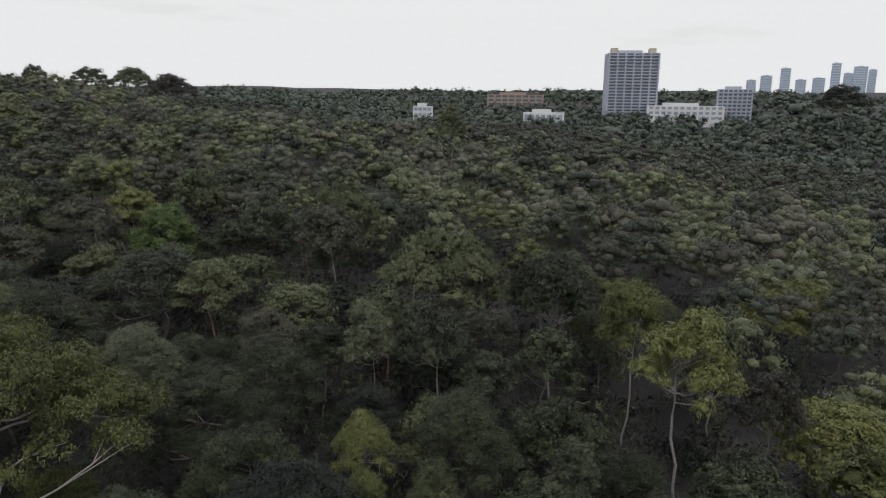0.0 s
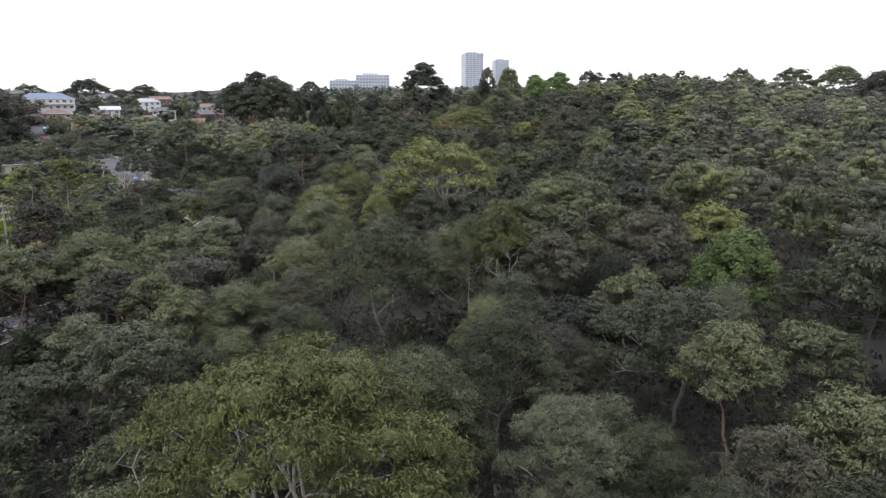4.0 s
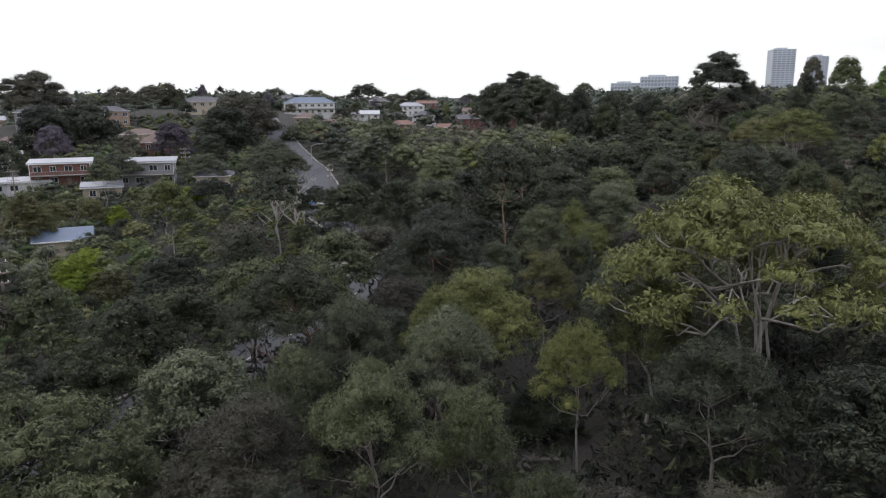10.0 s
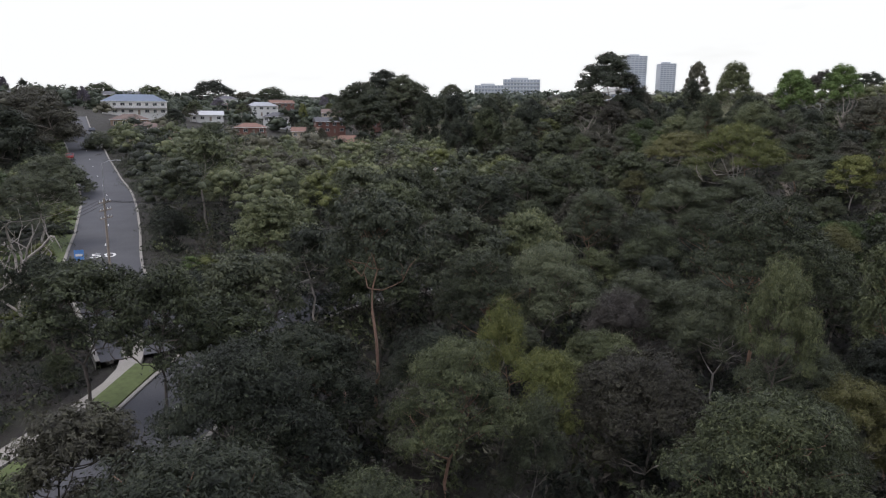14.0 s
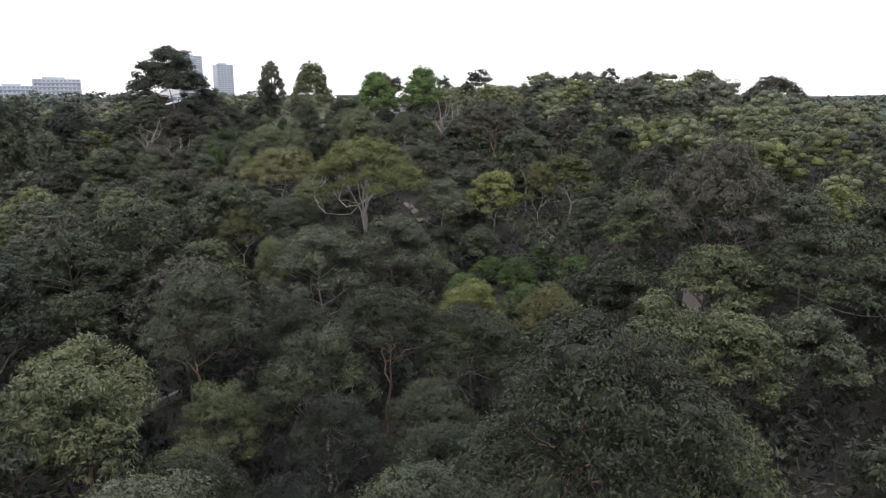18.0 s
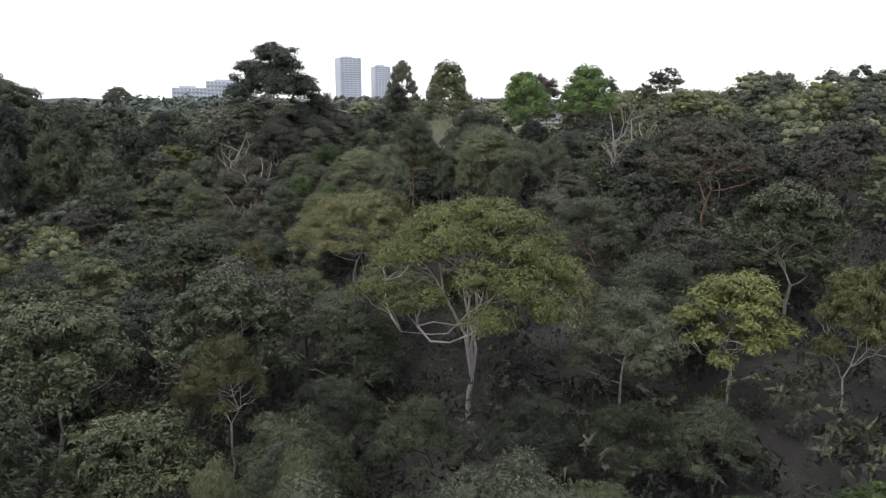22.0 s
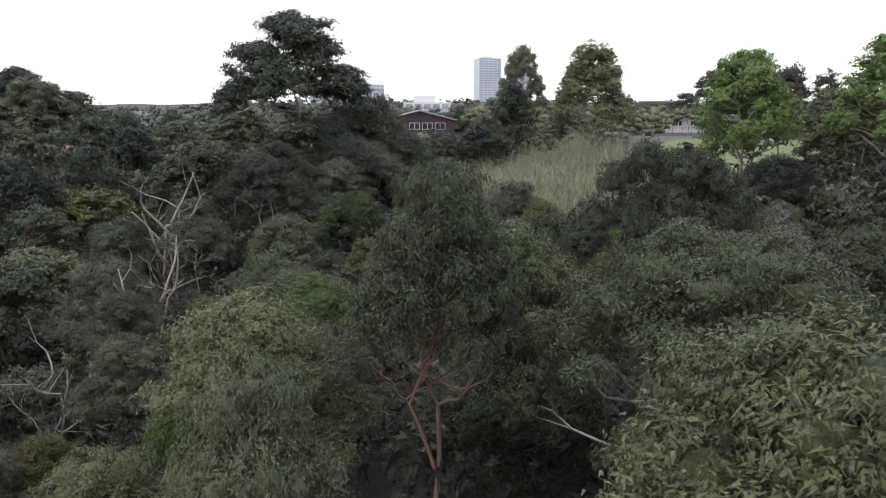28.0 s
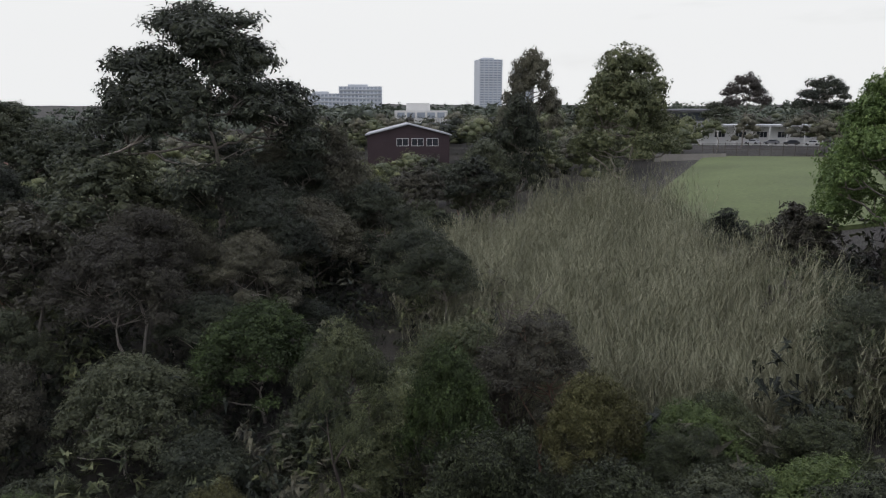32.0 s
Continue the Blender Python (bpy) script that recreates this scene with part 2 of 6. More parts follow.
class Shape:
    """Collects boxes, prisms and tubes into one mesh."""

    def __init__(self):
        self.v, self.f = [], []

    def add(self, verts, faces):
        o = len(self.v)
        self.v += [tuple(p) for p in verts]
        self.f += [tuple(i + o for i in q) for q in faces]
        return self

    def box(self, x0, y0, z0, x1, y1, z1):
        v = [(x, y, z) for z in (z0, z1) for x, y in ((x0, y0), (x1, y0), (x1, y1), (x0, y1))]
        return self.add(v, [(3, 2, 1, 0), (4, 5, 6, 7), (0, 1, 5, 4), (1, 2, 6, 5), (2, 3, 7, 6), (3, 0, 4, 7)])

    def tube(self, pts, radii, sides=6, cap=True):
        pts = [Vector(p) for p in pts]
        v, f = [], []
        ref = Vector((0.31, 0.95, 0.11))
        for i, p in enumerate(pts):
            d = (pts[min(i + 1, len(pts) - 1)] - pts[max(i - 1, 0)]).normalized()
            a = d.cross(ref).normalized()
            b = d.cross(a)
            for k in range(sides):
                t = 2 * math.pi * k / sides
                v.append(p + (a * math.cos(t) + b * math.sin(t)) * radii[i])
        for i in range(len(pts) - 1):
            for k in range(sides):
                k2 = (k + 1) % sides
                f.append((i * sides + k, i * sides + k2, (i + 1) * sides + k2, (i + 1) * sides + k))
        if cap:
            f.append(tuple(range(sides))[::-1])
            f.append(tuple((len(pts) - 1) * sides + k for k in range(sides)))
        return self.add(v, f)

    def mesh(self, name, mat, smooth=False):
        return mesh_of(name, self.v, self.f, mat, smooth)


# the ground: one sheet, fine near the flight and wide towards the horizon
def ground_lines(lo, hi, near_lo, near_hi, step):
    mid = list(np.arange(near_lo, near_hi + 0.1, step))
    out, s, p = [], step, near_hi
    while p < hi:
        s *= 1.18
        p += s
        out.append(p)
    back, s, p = [], step, near_lo
    while p > lo:
        s *= 1.18
        p -= s
        back.append(p)
    return back[::-1] + mid + out


gx, gy = ground_lines(-4500, 4500, -170, 330, 5.0), ground_lines(-2500, 4500, -110, 420, 5.0)
gv = [(x, y, ground(x, y)) for y in gy for x in gx]
nx = len(gx)
gf = [(j * nx + i, j * nx + i + 1, (j + 1) * nx + i + 1, (j + 1) * nx + i) for j in range(len(gy) - 1) for i in range(nx - 1)]
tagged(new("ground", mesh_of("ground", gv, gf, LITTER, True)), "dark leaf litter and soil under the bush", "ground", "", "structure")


# ---- trees ----
PHI = (1 + 5 ** 0.5) / 2
ICO_V = np.array([(-1, PHI, 0), (1, PHI, 0), (-1, -PHI, 0), (1, -PHI, 0), (0, -1, PHI), (0, 1, PHI),
                  (0, -1, -PHI), (0, 1, -PHI), (PHI, 0, -1), (PHI, 0, 1), (-PHI, 0, -1), (-PHI, 0, 1)]) / math.hypot(1, PHI)


def ico_faces():
    """The twenty faces of an icosahedron: every three corners that are mutual neighbours."""
    out = []
    for a in range(12):
        for b in range(a + 1, 12):
            for c in range(b + 1, 12):
                if max(np.linalg.norm(ICO_V[a] - ICO_V[b]), np.linalg.norm(ICO_V[b] - ICO_V[c]), np.linalg.norm(ICO_V[a] - ICO_V[c])) < 1.1:
                    n = np.cross(ICO_V[b] - ICO_V[a], ICO_V[c] - ICO_V[a])
                    out.append((a, b, c) if n @ ICO_V[a] > 0 else (a, c, b))
    return np.array(out)


ICO_F = ico_faces()


def unit(a):
    return a / np.maximum(np.linalg.norm(a, axis=1, keepdims=True), 1e-9)


def finer(v, f):
    """Each triangle of a ball cut into four."""
    v, made, out = [tuple(p) for p in v], {}, []

    def half(i, j):
        k = (min(i, j), max(i, j))
        if k not in made:
            m = np.array(v[i]) + np.array(v[j])
            v.append(tuple(m / np.linalg.norm(m)))
            made[k] = len(v) - 1
        return made[k]

    for i, j, k in f:
        x, y, z = half(i, j), half(j, k), half(k, i)
        out += [(i, x, z), (x, j, y), (z, y, k), (x, y, z)]
    return np.array(v), np.array(out)


BALL = [(ICO_V, ICO_F), finer(ICO_V, ICO_F)]
BALL.append(finer(*BALL[1]))


def leaf_cloud(rng, lobes, leaves, size, width, droop, flat=0.75, core=0.72, low=-0.3, domes=(), ball=0, fine=1, inner=0):
    """Foliage: leaves over rounded lobes, each lobe with an uneven inner mass, and one inner mass for each dome of lobes.
    Returns verts, faces and how many faces are inner mass."""
    vs, fs, base = [], [], 0

    def mass(c, dims, ball, rough):
        nonlocal base
        bv, bf = BALL[ball]
        q = bv * (1 + rng.uniform(-rough, rough, (len(bv), 1))) * np.array(dims)
        q[:, 2] = np.where(q[:, 2] < 0, q[:, 2] * 0.35, q[:, 2])
        vs.append(np.array(c) + q)
        fs.append(bf + base)
        base += len(bv)

    for c, dims in domes:
        mass(c, dims, ball, 0.10)
    if core:
        for lobe in lobes:
            c, r = lobe[:2]
            mass(c, (r * core, r * core, r * core * flat), fine, 0.14)
    solid = sum(len(k) for k in fs)
    for lobe in lobes:
        c, r = lobe[:2]
        n = max(6, int(leaves * rng.uniform(0.8, 1.2)))
        d = unit(rng.normal(size=(n, 3)))
        if len(lobe) > 2:
            # leaves grow on the outer side of a clump
            along = d @ lobe[2]
            d = np.where((along < -0.15)[:, None], d - 2 * along[:, None] * lobe[2], d)
        else:
            d[:, 2] = np.where(d[:, 2] < low, -d[:, 2], d[:, 2])
        deep = np.arange(n)[:, None] < inner
        p = np.array(c) + d * r * np.array((1, 1, flat)) * np.where(deep, rng.uniform(0.2, 0.62, (n, 1)), rng.normal(0.92, 0.11, (n, 1)))
        face = unit(d + rng.normal(size=(n, 3)) * np.where(deep, 0.6, 0.25))
        run = unit(np.array((0, 0, -droop)) + d * 0.12 + rng.normal(size=(n, 3)) * 0.75)
        run = unit(run - face * np.sum(run * face, axis=1, keepdims=True) * 0.96)
        side = unit(np.cross(run, face))
        ln = np.where(deep, r * 0.95, size) * rng.uniform(0.55, 1.4, (n, 1))
        wd = np.where(deep, r * 0.85, width) * rng.uniform(0.7, 1.3, (n, 1))
        tri = np.stack([p - side * wd * 0.5 - run * ln * 0.35, p + side * wd * 0.5 - run * ln * 0.25, p + run * ln * 0.65], 1)
        vs.append(tri.reshape(-1, 3))
        fs.append(np.arange(n * 3).reshape(-1, 3) + base)
        base += n * 3
    return np.concatenate(vs), np.concatenate(fs), solid


def fast_mesh(name, v, f, mat, solid=None):
    """A mesh of triangles from arrays; the lobes are smooth, the leaves flat."""
    me = bpy.data.meshes.new(name)
    me.vertices.add(len(v))
    me.vertices.foreach_set("co", np.asarray(v, dtype=np.float32).ravel())
    me.loops.add(len(f) * 3)
    me.loops.foreach_set("vertex_index", np.asarray(f, dtype=np.int32).ravel())
    me.polygons.add(len(f))
    me.polygons.foreach_set("loop_start", np.arange(0, len(f) * 3, 3, dtype=np.int32))
    me.polygons.foreach_set("loop_total", np.full(len(f), 3, dtype=np.int32))
    if solid is not None:
        me.polygons.foreach_set("use_smooth", solid if isinstance(solid, np.ndarray) else np.arange(len(f)) < solid)
    else:
        me.polygons.foreach_set("use_smooth", np.zeros(len(f), dtype=bool))
    me.materials.append(mat)
    me.update(calc_edges=True)
    return me


def limb(shape, rng, a, b, r0, r1, sag=0.12, sides=5, steps=3):
    a, b = np.array(a, float), np.array(b, float)
    span = np.linalg.norm(b - a)
    off = rng.normal(size=3) * span * sag
    pts = [a + (b - a) * t + off * math.sin(math.pi * t) + rng.normal(size=3) * span * 0.025 * (0 < t < 1) for t in np.linspace(0, 1, steps + 1)]
    shape.tube(pts, [r0 + (r1 - r0) * t for t in np.linspace(0, 1, steps + 1)], sides, False)
    return pts


def crown_leaves(rng, caps, density, size, width, droop, low=-0.15, core=0.72, tuft=9, spray=0.15, ball=1, loose=0.45):
    """Foliage over rounded caps (centre, radius, depth): tufts of small hanging leaves on a lumpy surface, an uneven inner mass in each cap.
    Returns verts, faces and how many faces are inner mass."""
    vs, fs, base, solid = [], [], 0, 0
    bv, bf = BALL[ball]
    jobs = []
    for c, r, dd in caps:
        waves, shift = rng.normal(size=(3, 3)) * 3.2, rng.uniform(0, 6.28, 3)
        jobs.append((np.array(c), r, dd, waves, shift))

        if core:
            k = 1 + 0.11 * np.sin(bv @ waves.T + shift).sum(axis=1, keepdims=True) + rng.uniform(-0.06, 0.06, (len(bv), 1))
            q = bv * k * core * np.array((r, r, dd))
            q[:, 2] = np.where(q[:, 2] < 0, q[:, 2] * 0.3, q[:, 2])
            vs.append(np.array(c) + q)
            fs.append(bf + base)
            base += len(bv)
            solid += len(bf)
    for c, r, dd, waves, shift in jobs:
        n = max(4, int(density * 2 * math.pi * r * (0.45 * r + 0.55 * dd) * (1 - low) / tuft))
        z = rng.uniform(low, 1, n)
        a = rng.uniform(0, 2 * math.pi, n)
        w = np.where(z > 0, np.sqrt(np.maximum(0, 1 - z * z)), 1 + z * 0.35)
        d = np.stack([np.cos(a) * w, np.sin(a) * w, z], 1)
        k = 0.96 + 0.11 * np.sin(d @ waves.T + shift).sum(axis=1, keepdims=True) + rng.normal(0, 0.06, (n, 1))
        p = c + d * k * np.array((r, r, dd))
        out = unit(d / np.array((r, r, dd)) * r)
        way = rng.normal(size=(n, 3))
        p, out, way = (np.repeat(q, tuft, axis=0) for q in (p, out, way))
        m = n * tuft
        p = p + rng.normal(size=(m, 3)) * spray * np.array((1, 1, 0.7))
        face = unit(out + np.array((0, 0, 0.25)) + rng.normal(size=(m, 3)) * loose)
        run = unit(np.array((0, 0, -droop)) + way * 0.7 + rng.normal(size=(m, 3)) * 0.5)
        run = unit(run - face * np.sum(run * face, axis=1, keepdims=True) * 0.92)
        side = unit(np.cross(run, face))
        ln = size * rng.uniform(0.6, 1.4, (m, 1))
        wd = width * rng.uniform(0.7, 1.3, (m, 1))
        tri = np.stack([p - side * wd * 0.5 - run * ln * 0.3, p + side * wd * 0.5 - run * ln * 0.3, p + run * ln * 0.7], 1)
        vs.append(tri.reshape(-1, 3))
        fs.append(np.arange(m * 3).reshape(-1, 3) + base)
        base += m * 3
    return np.concatenate(vs), np.concatenate(fs), solid


def crown_caps(rng, height, radius, depth, count, fill, flat, ragged=0.32):
    """Where the rounded parts of a crown sit: over one broad dome, the outer ones lower."""
    caps = []
    turn, long = rng.uniform(0, 6.28), rng.uniform(0.85, 1.18)
    for i in range(count):
        e = math.sqrt((i + 0.4) / count)
        a = turn + i * 2.39996 + rng.uniform(-0.3, 0.3)
        r = radius * math.sqrt(fill / count) * rng.uniform(1 - ragged, 1 + ragged) * (1.1 - 0.25 * e)
        rr = (radius - r * 0.8) * e
        dd = r * flat * rng.uniform(0.85, 1.15)
        caps.append((np.array((math.cos(a) * rr * long, math.sin(a) * rr / long, height - dd - depth * (0.85 * e ** 2.2 + 0.22 * rng.uniform(-0.5, 1)))), r, dd))
    return caps


def tree_model(name, seed, height=14.0, radius=4.0, depth=3.0, caps=24, fill=1.9, flat=0.85, density=40, size=0.27, width=0.11, droop=0.8, core=0.46, low=-0.14,
               fork=0.45, trunk=0.15, ragged=0.34, sides=4, twigs=1, tuft=9, spray=0.15, loose=0.48, ball=1, stems=1):
    """A trunk that forks into limbs, each limb to one rounded part of the crown, in metres: two meshes."""
    rng = np.random.default_rng(seed)
    seats = crown_caps(rng, height, radius, depth, caps, fill, flat, ragged)
    v, f, solid = crown_leaves(rng, seats, density, size, width, droop, low, core, tuft, spray, ball, loose)
    wood = Shape()
    lean = rng.normal(size=2) * 0.5
    top = np.array((lean[0], lean[1], height * fork))
    limb(wood, rng, (0, 0, -0.6), top, trunk, trunk * 0.75, 0.03, 6, 4)
    joints, made = [top], 0
    for c, r, dd in sorted(seats, key=lambda q: math.hypot(q[0][0], q[0][1])):
        e = c - np.array((0, 0, dd * 0.1))
        j = top if made < stems else min(joints, key=lambda p: np.linalg.norm(p - e) + 2.5 * max(0, p[2] - e[2] + 1.2))
        made += 1
        m = limb(wood, rng, j, e, trunk * (0.55 if j is top else 0.32), trunk * 0.14, 0.07 if j is top else 0.12, max(sides, 5), 5)
        joints += list(m[1:4])
        for k in range(twigs):
            a = rng.uniform(0, 6.28)
            limb(wood, rng, m[3 + k % 2], c + np.array((math.cos(a) * r * 0.75, math.sin(a) * r * 0.75, dd * rng.uniform(0.1, 0.6))), trunk * 0.16, 0.012, 0.12, sides, 2)
    return dict(crown=fast_mesh(name + "_crown", v, f, LEAF["olive"], solid), wood=wood.mesh(name + "_wood", BARK["grey"], True), height=height, radius=radius, name=name)


MODEL = {
    "gum": [tree_model("gum", 10 + i, depth=4.2 + 0.5 * (i % 3), caps=(18, 24, 28, 20, 26, 32, 22)[i], density=32, size=0.34, width=0.16, fork=0.40 + 0.04 * (i % 4), sides=3, trunk=0.13, twigs=0) for i in range(7)],
    "near_gum": [tree_model("near_gum", 30 + i, depth=4.2 + 0.6 * (i % 3), caps=(20, 26, 30, 24, 34)[i], density=60, size=0.28, width=0.125, droop=1.0, trunk=0.13, fork=0.46, spray=0.14) for i in range(5)],
    "big_gum": [tree_model("big_gum", 40 + i, height=16, radius=8.0, depth=6.4, caps=58 + 8 * i, density=44, size=0.29, width=0.125, droop=1.0, fork=0.36, trunk=0.24, sides=5) for i in range(2)],
    "umbrella": [tree_model("umbrella", 50 + i, height=14, radius=8.0, depth=5.6, caps=44 + 5 * i, fill=1.5, flat=0.64, low=-0.18, density=46, size=0.28, width=0.12, droop=0.9, fork=0.20, trunk=0.22, sides=5, twigs=2, stems=5) for i in range(3)],
    "sheoak": [tree_model("sheoak", 60 + i, height=11, radius=2.4, depth=5.2, caps=12, fill=1.8, flat=1.5, density=75, size=0.42, width=0.04, droop=-0.5, core=0.5, fork=0.3, trunk=0.09, sides=3, spray=0.2, loose=0.9, twigs=0) for i in range(3)],
    "broad": [tree_model("broad", 70 + i, height=11, radius=4.2, depth=5.6, caps=(26, 32, 36)[i], fill=2.4, flat=0.9, density=44, size=0.24, width=0.14, droop=0.35, low=-0.5, fork=0.3, trunk=0.17, twigs=0) for i in range(3)],
    "big_broad": [tree_model("big_broad", 75 + i, height=18, radius=7.0, depth=9.6, caps=60, fill=2.4, flat=0.9, density=40, size=0.29, width=0.16, droop=0.3, low=-0.5, fork=0.3, trunk=0.25, ragged=0.3, twigs=0) for i in range(2)],
    "tall": [tree_model("tall", 80 + i, height=24, radius=8.5, depth=10.5, caps=84, fill=2.0, flat=0.8, density=40, size=0.34, width=0.15, fork=0.42, trunk=0.3, low=-0.35, sides=4, ragged=0.3, spray=0.2, core=0.55) for i in range(2)],
}
# finer foliage for the trees right beside the flight
FINE = {
    "near_gum": [tree_model("close_gum", 130 + i, depth=4.2 + 0.4 * i, caps=(22, 27, 32, 24)[i], density=165, size=0.165, width=0.06, droop=1.3, trunk=0.13, fork=0.46, twigs=2, tuft=11, spray=0.13) for i in range(4)],
    "big_gum": [tree_model("close_big_gum", 140, height=16, radius=8.0, depth=6.4, caps=64, density=150, size=0.17, width=0.063, droop=1.3, fork=0.38, trunk=0.24, sides=5, twigs=2, tuft=11, spray=0.14)],
    "umbrella": [tree_model("close_umbrella", 150, height=14, radius=8.0, depth=5.6, caps=48, fill=1.5, flat=0.64, low=-0.18, density=108, size=0.20, width=0.078, droop=1.2, fork=0.20, trunk=0.22, sides=6, twigs=2, stems=5, tuft=11, spray=0.14)],
    "broad": [tree_model("close_broad", 170 + i, height=11, radius=4.2, depth=5.6, caps=(30, 36)[i], fill=2.3, flat=0.9, density=100, size=0.18, width=0.09, droop=0.5, low=-0.5, fork=0.3, trunk=0.15, twigs=0) for i in range(2)],
}
GROUPS = {"gum": "gum trees of the bush", "near_gum": "gum trees of the bush", "big_gum": "large gums of the bush", "umbrella": "spreading gums", "sheoak": "she-oaks in the gully",
          "broad": "broad-leaved trees", "big_broad": "broad-leaved trees", "tall": "tall gums on the skyline"}
NAMES = {"gum": "gum_tree", "near_gum": "clumped_gum_tree", "big_gum": "large_gum_tree", "umbrella": "spreading_gum_tree", "sheoak": "sheoak_tree", "broad": "broadleaf_tree", "big_broad": "large_broadleaf_tree", "tall": "tall_gum_tree"}
WORDS = {"olive": "olive-green", "yellow": "yellow-green", "grey": "grey-green", "dark": "dark green", "bright": "bright green", "brown": "brownish olive",
         "gold": "golden yellow", "fresh": "fresh green", "lime": "lime green", "twig": "grey leafless", "far": "dull green", "mauve": "grey-mauve"}
KINDS = {"gum": "gum tree with a clumpy crown in the bush", "near_gum": "gum tree with drooping leaf clumps in the bush", "big_gum": "large gum with a broad clumpy crown in the bush", "umbrella": "spreading gum with a flat crown and pale limbs",
         "sheoak": "feathery she-oak standing in the gully", "broad": "dense broad-leaved tree on the slope", "big_broad": "large dense broad-leaved tree by the park", "tall": "tall open-crowned gum against the sky"}
planted = []
LINE = [(-43, -40), (-15, -33), (-3, -12), (4, 50), (8, 74), (15, 88), (57, 136), (77, 167), (95, 204), (108, 246)]


def from_line(x, y):
    """How far a place lies from the middle of the valley walk."""
    best = 1e9
    for (ax, ay), (bx, by) in zip(LINE, LINE[1:]):
        dx, dy = bx - ax, by - ay
        t = max(0, min(1, ((x - ax) * dx + (y - ay) * dy) / (dx * dx + dy * dy)))
        best = min(best, math.hypot(x - ax - dx * t, y - ay - dy * t))
    return best



def paint_slot(ob, mat):
    ob.material_slots[0].link = 'OBJECT'
    ob.material_slots[0].material = mat


def plant(kind, x, y, top=None, r=None, leaf="olive", bark="grey", which=None, height=None, turn=None, label="", base=None, note=True):
    """One tree: its foot on the ground at x, y, its crown up to the height top and r wide."""
    if kind == "gum" and from_line(x, y) < 24:
        kind = "near_gum"
    if kind == "near_gum" and from_line(x, y) > 58:
        kind = "gum"
    if kind in ("near_gum", "gum") and r and r > 5.8:
        kind = "big_gum"
    if kind == "gum" and r and r > 5 and from_line(x, y) > 95:
        kind = "broad"
    if kind == "broad" and r and r > 4.9:
        kind = "big_broad"
    fine = kind in FINE and from_line(x, y) < (15 if y < 195 else 30)
    models = FINE[kind] if fine else MODEL[kind]
    m = models[(int(abs(x) * 7 + abs(y) * 13) if which is None else which) % len(models)]
    z = ground(x, y) if base is None else base
    h = height if height is not None else (top - z if top is not None else m["height"])
    r = r if r is not None else m["radius"] * h / m["height"]
    sz = max(h / m["height"], 0.85 * r / m["radius"])
    z = z + h - m["height"] * sz
    a = turn if turn is not None else (x * 37.3 + y * 91.7) % 360
    s = Matrix.Diagonal((r / m["radius"], r / m["radius"], sz, 1))
    t = thing("drooping_gum_tree" if fine and kind == "near_gum" else NAMES[kind], pose(x, y, z - 0.1, 0, 0, a) @ s, label or WORDS[leaf] + " " + KINDS[kind], "tree", GROUPS[kind])
    w = hang("trunk", m["wood"], t)
    paint_slot(w, BARK[bark])
    c = hang("crown", m["crown"], t)
    paint_slot(c, LEAF[leaf])
    if note:
        planted.append((x, y, r))
    return t


# ---- roads ----
MAIN_ROAD = [(-62, 36), (-42, 57), (-29, 66), (-19.5, 76), (-11, 92), (-6.5, 104), (-2.5, 118), (3, 130), (10, 138), (22, 145), (40, 150)]
STREET = [(-8, 122), (-14, 137), (-19.5, 150), (-26, 178), (-33, 205), (-44, 238), (-56, 274), (-70, 314), (-82, 352)]
PATHWAY = [(-16, 103), (-12.6, 109.8), (-10.8, 114), (-9.6, 119), (-10.6, 126)]
TRACK = [(62, 113), (68.5, 117.5), (76, 120), (84, 122.5), (92, 127)]
TRACK_TOP = [(85, 163), (88, 168), (90, 172)]


def smooth(line, step=2.0):
    """A softly rounded line through the given corners."""
    pts = [Vector((x, y)) for x, y in line]
    out = []
    for i in range(len(pts) - 1):
        a, b, c, d = pts[max(i - 1, 0)], pts[i], pts[i + 1], pts[min(i + 2, len(pts) - 1)]
        n = max(2, int((c - b).length / step))
        for k in range(n):
            t = k / n
            out.append(0.5 * ((2 * b) + (c - a) * t + (2 * a - 5 * b + 4 * c - d) * t * t + (3 * b - a - 3 * c + d) * t ** 3))
    return out + [pts[-1]]


def ribbon(name, line, left, right, lift, mat, thick=0.0):
    """A strip along a line, from left to right of it, laid over the ground."""
    pts = smooth(line)
    s = Shape()
    rows = []
    for i, p in enumerate(pts):
        d = (pts[min(i + 1, len(pts) - 1)] - pts[max(i - 1, 0)]).normalized()
        side = Vector((d.y, -d.x))
        z = ground(p.x, p.y)
        rows.append([(p.x + side.x * o, p.y + side.y * o, z + lift - dz) for o, dz in ((left, thick), (left, 0), ((left + right) / 2, -0.03), (right, 0), (right, thick))])
    v = [q for r in rows for q in r]
    f = [(i * 5 + k, i * 5 + k + 1, i * 5 + 6 + k, i * 5 + 5 + k) for i in range(len(rows) - 1) for k in range(4)]
    s.add(v, f)
    return s.mesh(name, mat)


